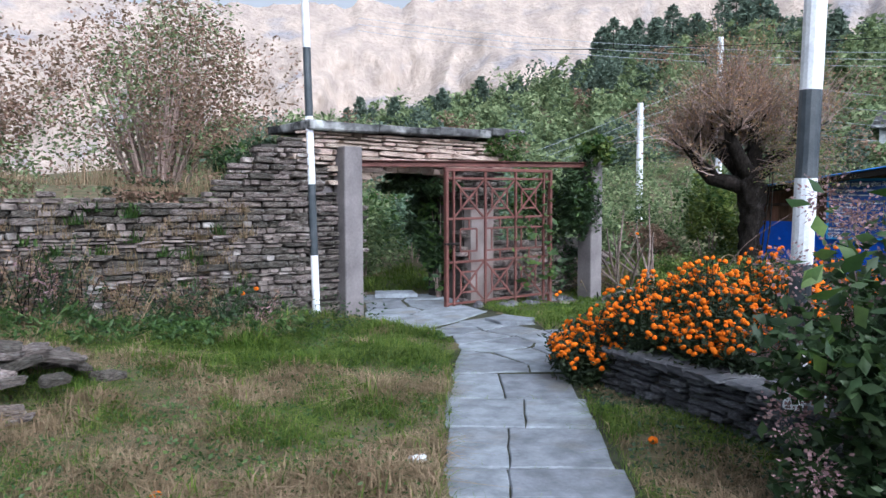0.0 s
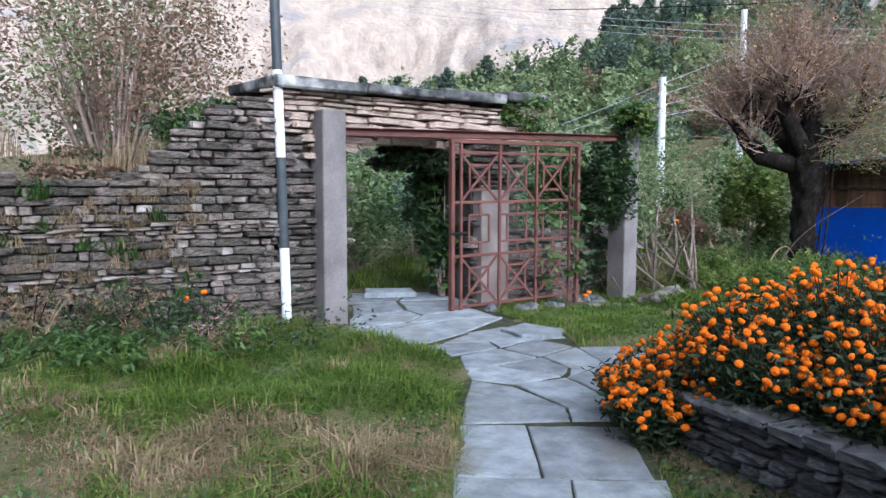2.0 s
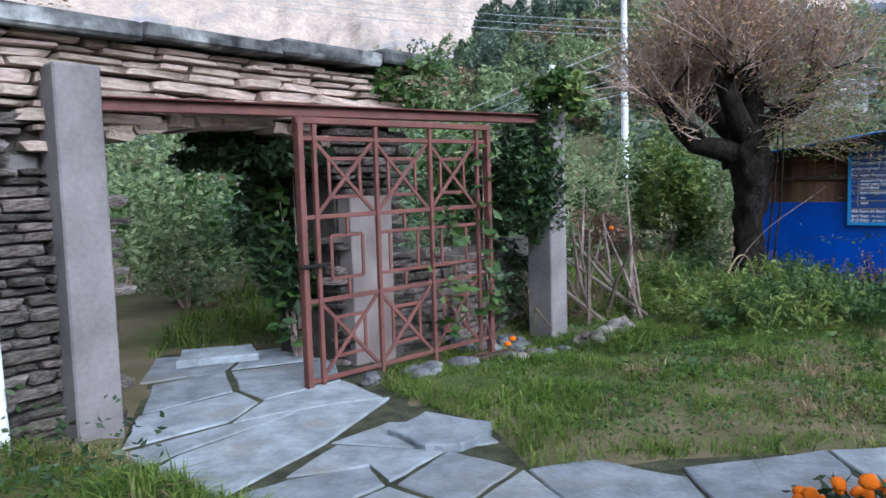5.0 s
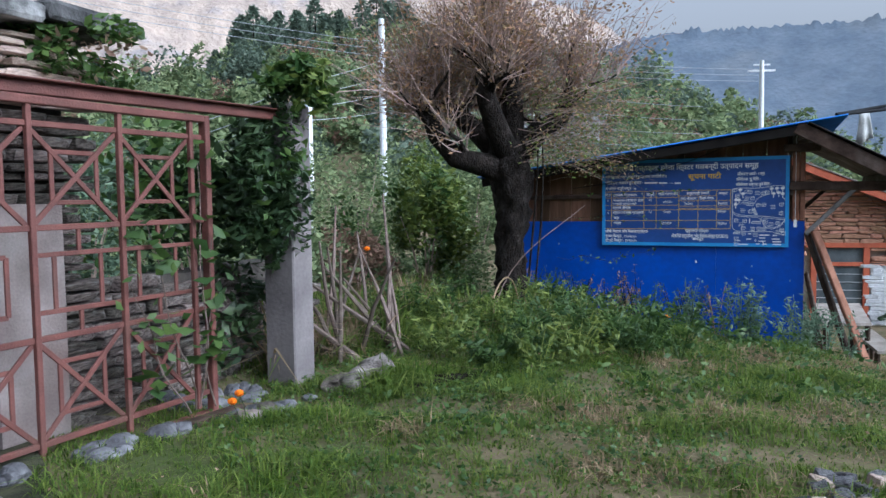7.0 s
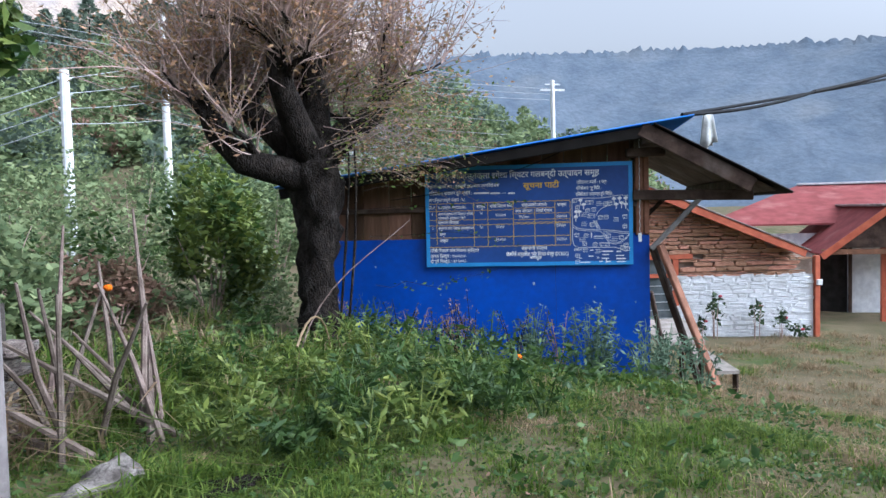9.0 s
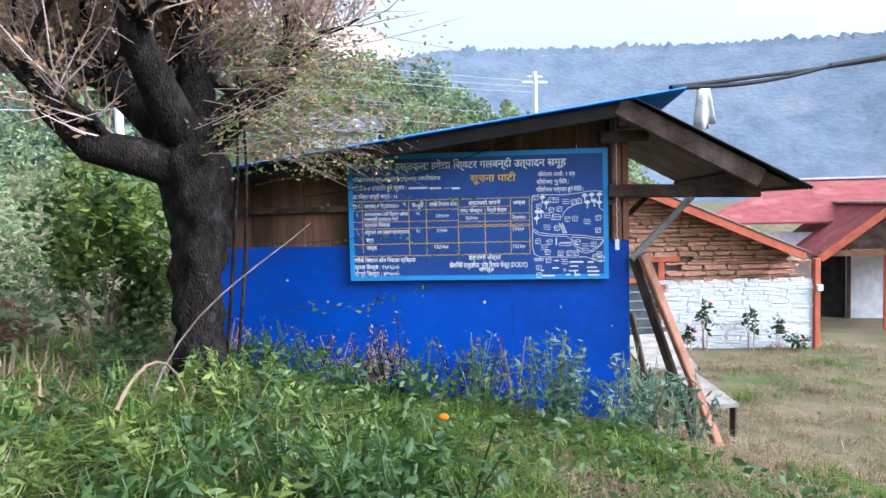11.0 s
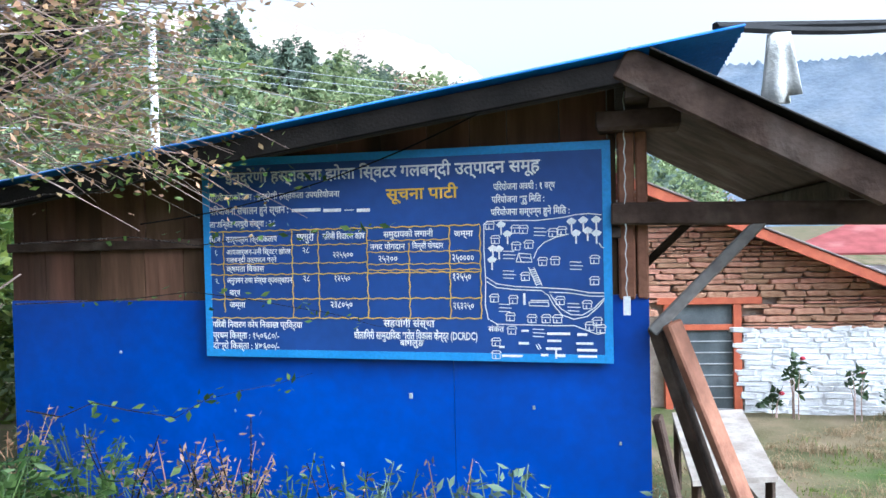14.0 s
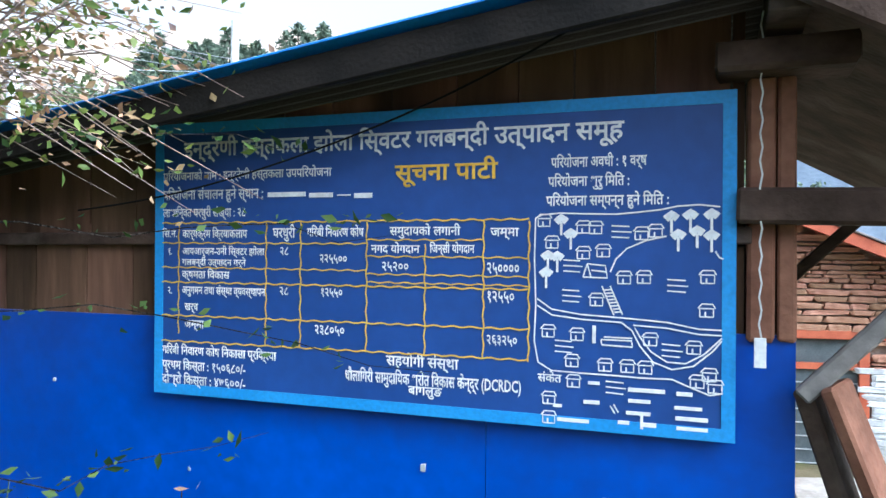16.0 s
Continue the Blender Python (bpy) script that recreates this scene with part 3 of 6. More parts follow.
# the wider apron of broken slabs before the gate, and the branch past the flower bed
for pts in ([(0.29, 7.61), (0.99, 7.70), (1.0, 7.98), (0.67, 8.49), (0.36, 8.66)], [(1.01, 7.70), (1.36, 7.70), (1.38, 8.17), (1.1, 8.77), (0.70, 8.55), (1.02, 7.99)],
            [(0.36, 8.69), (0.68, 8.56), (1.07, 8.81), (0.59, 9.10), (0.31, 8.92)], [(0.61, 9.12), (1.09, 8.84), (1.17, 9.08), (0.97, 9.43)],
            [(1.0, 9.47), (1.19, 9.08), (1.15, 8.84), (1.48, 9.24), (1.34, 9.84)], [(0.27, 9.46), (0.31, 8.95), (0.58, 9.13), (0.94, 9.45), (0.63, 9.75)],
            [(0.67, 9.79), (0.97, 9.49), (1.31, 9.88), (1.0, 10.2)], [(-0.17, 9.75), (0.04, 9.43), (0.25, 9.51), (0.61, 9.79), (0.54, 10.04), (0.12, 9.95)],
            [(0.10, 10.0), (0.55, 10.07), (0.64, 9.83), (0.96, 10.21), (0.36, 10.44)], [(0.33, 10.49), (0.98, 10.24), (1.3, 10.3), (1.2, 10.7), (0.68, 10.8)],
            [(-0.64, 10.2), (-0.19, 9.79), (0.29, 10.49), (0.72, 11.34), (0.17, 11.2), (-0.55, 10.44)], [(-0.88, 10.54), (-0.69, 10.24), (-0.57, 10.47), (0.12, 11.2), (-0.34, 10.97)],
            [(-0.98, 11.29), (-0.9, 10.64), (-0.35, 11.03), (-0.2, 11.46), (-0.4, 11.76)], [(-0.31, 11.02), (0.15, 11.23), (0.68, 11.38), (0.4, 11.9), (-0.16, 11.46)],
            [(-1.1, 12.14), (-0.97, 11.36), (-0.43, 11.8), (-0.58, 12.42)], [(-0.38, 11.84), (-0.17, 11.52), (0.38, 11.95), (0.3, 12.7), (-0.52, 12.42)],
            [(1.12, 8.80), (1.4, 8.2), (1.78, 8.33), (2.0, 8.97), (1.5, 9.21)], [(1.36, 9.84), (1.5, 9.25), (2.05, 9.0), (2.12, 9.58), (1.75, 9.9)],
            [(1.8, 8.32), (2.75, 8.5), (2.8, 9.1), (2.02, 8.97)], [(2.09, 9.02), (2.9, 9.15), (3.0, 9.78), (2.15, 9.7)],
            [(2.93, 9.18), (3.7, 9.2), (3.85, 9.72), (3.03, 9.78)], [(2.8, 8.5), (3.6, 8.55), (3.7, 9.16), (2.86, 9.1)],
            [(-1.2, 12.2), (-0.6, 12.45), (-0.5, 13.2), (-1.3, 13.1)], [(-0.55, 12.5), (0.3, 12.75), (0.2, 13.4), (-0.45, 13.2)]):
    slab(pts, 0.015 + random.uniform(-0.003, 0.003))
slab([(0.68, 10.55), (0.93, 10.85), (1.31, 10.55), (1.25, 10.35), (1.06, 10.2), (0.86, 10.22)], 0.05)
slab([(-1.0, 12.6), (-0.35, 12.75), (-0.45, 13.15), (-1.05, 13.05)], 0.09)
bed_ = Geo()
for pts in ([(0.24, 0.1), (1.36, 0.1), (1.38, 8.3), (0.24, 8.3)], [(0.24, 8.3), (3.75, 8.4), (3.85, 9.72), (1.75, 9.88), (1.38, 9.9), (1.32, 10.6), (0.85, 11.4), (0.5, 13.4), (-1.3, 13.3), (-1.03, 11.4), (-0.9, 10.55), (-0.65, 10.18), (-0.2, 9.75), (0.2, 9.42)]):
    k = len(pts)
    bed_.add([(x, y, zt(x, y) - 0.1) for x, y in pts] + [(x, y, 0.008) for x, y in pts], [tuple(range(k, 2 * k))] + [(i, (i + 1) % k, k + (i + 1) % k, k + i) for i in range(k)])
part("joint_bed", bed_, M_SOIL, path)

# ---- the shed ----
shed = thing("wooden_shed", SHED, "dark timber shed with blue painted lower wall and blue sheet roof", "shed")
# ridge runs back from the gable; the front overhang is 0.4 m
RX, RZ = 0.20, 2.345


def roof_l(x):
    return RZ + (x - RX) * 0.135


def roof_r(x):
    return RZ - (x - RX) * 0.55


part("blue_panel", Geo().box((-3.92, 0.05, -1.0), (-0.9, 0.08, 1.09)).box((-0.897, 0.05, -1.0), (0.19, 0.08, 1.12)), M_BLUE, shed, "blue painted metal sheet, scuffed")
part("inner_wall", Geo().box((-3.9, 0.12, -1.0), (0.15, 0.2, 1.55)), M_WOODD, shed)
x = -3.92
random.seed(9)
while x < 0.0:
    w = random.uniform(0.20, 0.34)
    x1 = min(x + w, 0.03)
    g = Geo().add([(x + 0.004, 0.06, 1.0), (x1 - 0.004, 0.06, 1.0), (x1 - 0.004, 0.06, 1.42), (x + 0.004, 0.06, 1.42), (x + 0.004, 0.1, 1.0), (x1 - 0.004, 0.1, 1.0), (x1 - 0.004, 0.1, 1.42), (x + 0.004, 0.1, 1.42)], [(0, 1, 2, 3), (0, 3, 7, 4), (1, 5, 6, 2), (3, 2, 6, 7)])
    part("plank", g, M_WOOD, shed)
    za, zb = roof_l(x) - 0.08, roof_l(x1) - 0.08
    if za > 1.5:
        o = random.uniform(0, 0.012)
        g = Geo().add([(x + 0.004, 0.075 + o, 1.45), (x1 - 0.004, 0.075 + o, 1.45), (x1 - 0.004, 0.075 + o, zb), (x + 0.004, 0.075 + o, za), (x + 0.004, 0.11, 1.45), (x1 - 0.004, 0.11, 1.45), (x1 - 0.004, 0.11, zb), (x + 0.004, 0.11, za)], [(0, 1, 2, 3), (0, 3, 7, 4), (1, 5, 6, 2), (3, 2, 6, 7)])
        part("plank", g, M_WOOD, shed)
    x = x1
part("rail", Geo().beam((-3.92, 0.05, 1.44), (0.05, 0.05, 1.46), 0.07, 0.06), M_WOODD, shed)
part("corner_post", Geo().box((0.035, 0.02, 1.1), (0.125, 0.14, 2.0), jit=0.004, bev=0.01).box((0.13, 0.03, 1.1), (0.19, 0.14, 2.0), jit=0.003, bev=0.008), M_WOODR, shed, "reddish brown timber corner post")
part("post_foot", Geo().box((0.05, 0.085, -1.1), (0.185, 0.2, 1.2)), M_WOODD, shed)
part("bolster", Geo().box((-0.07, -0.12, 2.0), (0.36, 0.12, 2.1), jit=0.006, bev=0.012), M_WOODD, shed, "short weathered timber bolster")
part("tie_beam", Geo().beam((0.0, 0.0, 1.56), (1.32, -0.04, 1.53), 0.11, 0.12, 0.012), M_WOODD, shed, "weathered tie beam")
part("knee_brace", Geo().beam((0.2, -0.03, 0.93), (0.76, -0.05, 1.52), 0.045, 0.06, 0.008), M_PALEG, shed, "thin grey slanting brace")
part("tie_strut", Geo().beam((0.2, 0.9, 1.25), (0.52, 0.9, 1.56), 0.04, 0.05, 0.006), M_WOODD, shed)
part("wall_plate", Geo().beam((1.22, -0.02, 1.66), (1.24, 3.6, 1.66), 0.12, 0.12, 0.012), M_WOODD, shed)
part("ridge_beam", Geo().beam((RX - 0.06, -0.3, RZ - 0.16), (RX - 0.06, 3.6, RZ - 0.16), 0.12, 0.12), M_WOODD, shed)
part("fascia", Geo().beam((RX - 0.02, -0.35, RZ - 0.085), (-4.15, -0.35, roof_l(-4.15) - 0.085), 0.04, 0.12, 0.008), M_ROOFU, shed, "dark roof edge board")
part("rafter", Geo().beam((0.06, -0.35, 2.29), (1.25, -0.35, 1.625), 0.06, 0.17, 0.012), M_WOODD, shed)
part("soffit", Geo().add([(RX, -0.3, RZ - 0.07), (1.5, -0.3, roof_r(1.5) - 0.07), (1.5, 3.6, roof_r(1.5) - 0.07), (RX, 3.6, RZ - 0.07), (RX, -0.3, RZ - 0.05), (1.5, -0.3, roof_r(1.5) - 0.05), (1.5, 3.6, roof_r(1.5) - 0.05), (RX, 3.6, RZ - 0.05)], BOXF), M_WOODD, shed, "brown boarded underside of the roof")


def corrugated(x0, x1, y0, y1, zf, mtl, name, amp=0.012, pitch=0.1, th=0.006, label=""):
    n = int((y1 - y0) / pitch * 4)
    top, bot = [], []
    for i in range(n + 1):
        y = y0 + (y1 - y0) * i / n
        o = amp * math.sin(2 * math.pi * (y - y0) / pitch)
        for xx in (x0, x1):
            top.append((xx, y, zf(xx) + o + th))
            bot.append((xx, y, zf(xx) + o))
    k = len(top)
    fs = []
    for i in range(n):
        a = i * 2
        fs += [(a, a + 1, a + 3, a + 2), (k + a, k + a + 2, k + a + 3, k + a + 1)]
    fs += [(i * 2, i * 2 + 2, k + i * 2 + 2, k + i * 2) for i in range(n)] + [(i * 2 + 1, k + i * 2 + 1, k + i * 2 + 3, i * 2 + 3) for i in range(n)]
    fs += [(0, k, k + 1, 1), (2 * n, 2 * n + 1, k + 2 * n + 1, k + 2 * n)]
    return part(name, Geo().add(top + bot, fs), mtl, shed, label)


corrugated(-4.2, RX + 0.43, -0.41, 3.7, lambda q: roof_l(q) + 0.0, M_ROOFB, "blue_roof_sheet", label="bright blue corrugated roof sheet")
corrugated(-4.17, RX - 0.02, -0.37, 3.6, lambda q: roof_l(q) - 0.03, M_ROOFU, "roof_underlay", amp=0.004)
corrugated(RX + 0.0, 1.65, -0.42, 3.7, lambda q: roof_r(q) - 0.012, M_ROOFU, "grey_roof_sheet", label="near-black corrugated roof sheet")

# ---- brick house beyond the yard ----
HOUSE = axes(16.77, 19.45, -1.9, 0.766, -0.643)
house = thing("brick_house", HOUSE, "red stone house, whitewashed base, red sheet roof and trim", "house")
HL = 4.0
part("wall", Geo().box((-3.5, 0.16, -0.3), (HL, 0.4, 1.98)).add([(-3.5, 0.16, 1.98), (HL, 0.16, 1.98), (-0.9, 0.16, 4.05), (-3.5, 0.4, 1.98), (HL, 0.4, 1.98), (-0.9, 0.4, 4.05)], [(0, 1, 2), (3, 5, 4), (0, 2, 5, 3), (1, 4, 5, 2)]), M_MORTAR, house)
part("limewash_coat", Geo().box((0.86, 0.024, -0.2), (HL - 0.03, 0.158, 1.66)), M_LIME, house)
part("side_wall", Geo().box((HL - 0.25, 0.4, -0.3), (HL, 7, 1.95)), M_LIME, house)


def gable(x):
    return 2.27 + (3.55 - x) * 0.42


EV = 3.62
part("roof", Geo().add([(EV, -0.35, gable(EV)), (-1.2, -0.35, gable(-1.2)), (-1.2, 7.5, gable(-1.2)), (EV, 7.5, gable(EV)), (EV, -0.35, gable(EV) + 0.04), (-1.2, -0.35, gable(-1.2) + 0.04), (-1.2, 7.5, gable(-1.2) + 0.04), (EV, 7.5, gable(EV) + 0.04)], BOXF), M_RED, house, "faded red metal roof")
part("roof_trim", Geo().beam((EV + 0.1, -0.37, gable(EV + 0.1) + 0.045), (-1.2, -0.37, gable(-1.2) + 0.045), 0.06, 0.03), M_PLAST, house, "pale metal edge strip of the roof")
part("barge_board", Geo().beam((EV, -0.36, gable(EV) - 0.07), (-1.2, -0.36, gable(-1.2) - 0.07), 0.04, 0.16), M_REDW, house)
part("corner_post", Geo().box((HL - 0.02, -0.05, -0.2), (HL + 0.1, 0.1, 2.1), bev=0.01), M_REDW, house, "red painted post")
win = part("window", Geo().box((0.70, 0.02, 0.2), (0.83, 0.16, 2.09)).box((-0.55, 0.0, 2.09), (1.16, 0.16, 2.21), bev=0.01).box((-0.42, 0.02, 0.2), (-0.30, 0.16, 2.09)).box((-0.30, 0.04, 1.66), (0.70, 0.14, 1.75)).box((-0.45, 0.0, 0.1), (0.86, 0.16, 0.2)), M_REDW, house, "red painted window frame")
part("pane", Geo().box((-0.30, 0.09, 1.75), (0.70, 0.11, 2.09)), M_GLASS, win)
part("pane", Geo().box((-0.30, 0.09, 0.2), (0.70, 0.11, 1.66)), M_GLASS, win)
for k in range(7):
    part("louvre", Geo().box((-0.30, 0.075, 0.32 + k * 0.19), (0.70, 0.089, 0.335 + k * 0.19)), M_STEEL, win)
part("meter_box", Geo().box((HL - 0.0, -0.13, 1.42), (HL + 0.12, -0.05, 1.55), bev=0.01), M_WHITE, house, "small white box on the red post")

# second house, red roof over a veranda
HOUSE2 = axes(22.47, 18.16, -2.07, 0.60, -0.80)
house2 = thing("veranda_house", HOUSE2, "whitewashed house with a red tin roof and dark doorway", "house")
part("wall", Geo().box((-5, 2.2, -0.3), (0.75, 2.4, 2.6)).box((1.55, 2.2, -0.3), (6, 2.4, 2.6)).box((0.7, 2.2, 2.15), (1.6, 2.4, 2.6)), M_LIME, house2)
# near-black panel paints the unlit room behind the opening
part("door", Geo().box((0.75, 2.3, -0.2), (1.55, 2.35, 2.15)), M_DARK, house2, "near-black panel for the shade inside the open doorway")
part("door_frame", Geo().box((0.66, 2.15, -0.2), (0.75, 2.3, 2.2)).box((1.55, 2.15, -0.2), (1.64, 2.3, 2.2)).box((0.66, 2.15, 2.15), (1.64, 2.3, 2.25)), M_WOODD, house2)
for px in (1.75, 4.2):
    part("post", Geo().box((px, 0.0, -0.2), (px + 0.12, 0.12, 2.3), bev=0.01), M_REDW, house2)
for nm_, xe, xr in (("porch_roof", 0.15, 1.75), ("porch_roof", 3.5, 1.75)):
    part(nm_, Geo().add([(xe, -0.6, 2.12), (xr, -0.6, 3.35), (xr, 4.2, 3.35), (xe, 4.2, 2.12), (xe, -0.6, 2.17), (xr, -0.6, 3.40), (xr, 4.2, 3.40), (xe, 4.2, 2.17)], BOXF), M_RED, house2, "faded red corrugated roof slope")
    part("barge_board", Geo().beam((xe, -0.61, 2.08), (xr, -0.61, 3.31), 0.04, 0.17), M_REDW, house2)
part("ridge_cap", Geo().box((1.55, -0.62, 3.36), (1.95, 4.2, 3.43), bev=0.02), M_PLAST, house2, "pale pinkish ridge capping")
part("porch_gable", Geo().add([(0.5, -0.45, 2.3), (3.2, -0.45, 2.3), (1.75, -0.45, 3.3), (0.5, -0.38, 2.3), (3.2, -0.38, 2.3), (1.75, -0.38, 3.3)], [(0, 1, 2), (3, 5, 4), (0, 3, 4, 1), (0, 2, 5, 3), (1, 4, 5, 2)]), M_WOODD, house2, "dark boarded gable")
part("porch_beam", Geo().beam((0.2, -0.4, 2.2), (3.5, -0.4, 2.2), 0.12, 0.14), M_WOODR, house2)
part("porch_floor", Geo().box((0.0, -0.5, -0.2), (5.5, 2.3, 0.06), bev=0.01), M_PALE, house2, "grey boarded veranda floor")
part("rail", Geo().beam((1.8, 0.0, 0.9), (4.2, 0.0, 0.9), 0.06, 0.08), M_REDW, house2)
part("ridge_cap", Geo().beam((1.0, 6.0, 4.14), (7.5, 6.0, 4.14), 0.3, 0.06), M_LIME, house2, "white ridge capping")
part("upper_roof", Geo().add([(-2.6, 1.8, 2.85), (7.5, 1.8, 2.85), (7.5, 6, 4.05), (1.0, 6, 4.05), (-2.6, 1.8, 2.9), (7.5, 1.8, 2.9), (7.5, 6, 4.1), (1.0, 6, 4.1)], BOXF), M_RED, house2, "faded red corrugated roof")

# ---- notice board ----
board = thing("notice_board", SHED @ pose(0, -0.01, 0), "navy blue painted notice board with white writing, pale blue edge", "notice board")
BX0, BX1, BZ0, BZ1 = -2.44, 0.0, 0.755, 1.955
part("panel", Geo().box((BX0, 0, BZ0), (BX1, 0.028, BZ1), bev=0.004), M_BOARD, board)
for a, b in (((BX0, -0.003, BZ0), (BX1, 0.001, BZ0 + 0.045)), ((BX0, -0.003, BZ1 - 0.045), (BX1, 0.001, BZ1)), ((BX0, -0.003, BZ0 + 0.045), (BX0 + 0.045, 0.001, BZ1 - 0.045)), ((BX1 - 0.045, -0.003, BZ0 + 0.045), (BX1, 0.001, BZ1 - 0.045))):
    part("border", Geo().box(a, b), M_BRIM, board)

# ---- writing on the notice board ----
BASE = Vector((BX0, 0, BZ0))


def lettering(body, u0, u1, vh, vb, mtl):
    """One painted line: from u0 to u1 along the board, its head line at vh and its foot at vb."""
    cu = bpy.data.curves.new("line", "FONT")
    cu.body, cu.resolution_u, cu.size = body, 2, (vh - vb) / 0.62
    cu.offset = 0.02 * cu.size
    tmp = new("line", cu)
    me = bpy.data.meshes.new_from_object(tmp.evaluated_get(bpy.context.evaluated_depsgraph_get()))
    bpy.data.objects.remove(tmp)
    w = max(v.co.x for v in me.vertices)
    for v in me.vertices:
        x, y = v.co.x * (u1 - u0) / w, v.co.y
        v.co = BASE + Vector((u0 + x, -0.0045, vb + y))
    me.name = "lettering"
    me.materials.clear()
    me.materials.append(mtl)
    ob = new("lettering", me)
    ob.parent = board
    return ob


def stroke(pts, w, mtl, name="painted_line", wave=0.0):
    """A brushed line through the points, flat on the board."""
    g, n = Geo(), 0
    P = []
    for (a, b), (c, d) in zip(pts, pts[1:]):
        k = max(2, int(math.hypot(c - a, d - b) / 0.018)) if wave else 2
        P += [(a + (c - a) * i / k, b + (d - b) * i / k) for i in range(k)]
    P.append(pts[-1])
    vs, fs = [], []
    for i, (a, b) in enumerate(P):
        p, q = P[max(i - 1, 0)], P[min(i + 1, len(P) - 1)]
        t = Vector((q[0] - p[0], q[1] - p[1])).normalized()
        o = wave * math.sin(i * 1.5)
        nx_, ny_ = -t.y, t.x
        for s in (-1, 1):
            vs.append(BASE + Vector((a + nx_ * (s * w / 2 + o), -0.0048, b + ny_ * (s * w / 2 + o))))
    fs = [(2 * i, 2 * i + 2, 2 * i + 3, 2 * i + 1) for i in range(len(P) - 1)]
    return part(name, g.add(vs, fs), mtl, board)


lettering("इन्द्रेणी हस्तकला झोला िस्वटर गलबन्दी उत्पादन समूह", 0.159, 2.066, 1.111, 1.052, M_WHITE)
lettering("सूचना पाटी", 1.179, 1.602, 0.979, 0.921, M_YELLOW)
lettering("पिरयोजनाको नाम : इन्द्रेणी हस्तकला उपपिरयोजना", 0.046, 0.895, 0.981, 0.949, M_WHITE)
lettering("पिरयोजना संचालन हुने स्थान :", 0.046, 0.568, 0.902, 0.864, M_WHITE)
lettering("लाभािन्वत घरधुरी संख्या : २८", 0.045, 0.481, 0.82, 0.787, M_WHITE)
lettering("पिरयोजना अवधी : १ वर्ष", 1.804, 2.145, 0.987, 0.954, M_WHITE)
lettering("पिरयोजना शुरु िमित :", 1.794, 2.085, 0.917, 0.884, M_WHITE)
lettering("पिरयोजना सम्पन्न हुने िमित :", 1.787, 2.22, 0.847, 0.814, M_WHITE)
lettering("िस.नं.", 0.042, 0.122, 0.725, 0.697, M_WHITE)
lettering("कार्यक्रम िक्रयाकलाप", 0.152, 0.49, 0.727, 0.695, M_WHITE)
lettering("घरधुरी", 0.618, 0.726, 0.734, 0.696, M_WHITE)
lettering("गिरबी िनवारण कोष", 0.782, 1.043, 0.733, 0.701, M_WHITE)
lettering("समुदायको लगानी", 1.157, 1.454, 0.737, 0.706, M_WHITE)
lettering("जम्मा", 1.574, 1.684, 0.732, 0.702, M_WHITE)
lettering("नगद योगदान", 1.076, 1.286, 0.665, 0.636, M_WHITE)
lettering("िजन्सी योगदान", 1.328, 1.511, 0.667, 0.638, M_WHITE)
lettering("१.", 0.073, 0.094, 0.648, 0.62, M_WHITE)
lettering("आयआर्जन-उनी िस्वटर झोला", 0.152, 0.576, 0.648, 0.621, M_WHITE)
lettering("गलबन्दी उत्पादन गर्ने", 0.151, 0.484, 0.599, 0.574, M_WHITE)
lettering("२८", 0.651, 0.694, 0.654, 0.623, M_WHITE)
lettering("२२५५००", 0.841, 0.967, 0.625, 0.593, M_WHITE)
lettering("२५२००", 1.121, 1.238, 0.598, 0.565, M_WHITE)
lettering("२५००००", 1.559, 1.685, 0.6, 0.561, M_WHITE)
lettering("क्षमता िवकास", 0.151, 0.401, 0.547, 0.517, M_WHITE)
lettering("२.", 0.072, 0.097, 0.474, 0.446, M_WHITE)
lettering("अनुगमन तथा संस्था व्यवस्थापन", 0.151, 0.582, 0.478, 0.448, M_WHITE)
lettering("२८", 0.65, 0.694, 0.487, 0.456, M_WHITE)
lettering("१२५५०", 0.846, 0.947, 0.487, 0.455, M_WHITE)
lettering("१२५५०", 1.559, 1.667, 0.493, 0.455, M_WHITE)
lettering("खर्च", 0.166, 0.238, 0.404, 0.375, M_WHITE)
lettering("जम्मा", 0.166, 0.27, 0.33, 0.298, M_WHITE)
lettering("२३८०५०", 0.819, 0.957, 0.334, 0.299, M_WHITE)
lettering("२६३२५०", 1.559, 1.679, 0.327, 0.293, M_WHITE)
lettering("गिरबी िनवारण कोष िनकासा प्रिक्रया", 0.047, 0.639, 0.211, 0.178, M_WHITE)
lettering("प्रथम िकस्ता : १५०६८०/-", 0.047, 0.486, 0.146, 0.111, M_WHITE)
lettering("दोश्रो िकस्ता : ४७६००/-", 0.047, 0.486, 0.083, 0.048, M_WHITE)
lettering("सहयोगी संस्था", 1.146, 1.45, 0.226, 0.19, M_WHITE)
lettering("धौलािगरी सामुदाियक श्रोत िवकास केन्द्र (DCRDC)", 0.962, 1.696, 0.157, 0.118, M_WHITE)
lettering("बागलुङ", 1.241, 1.383, 0.112, 0.081, M_WHITE)
lettering("संकेत", 1.759, 1.848, 0.194, 0.167, M_WHITE)
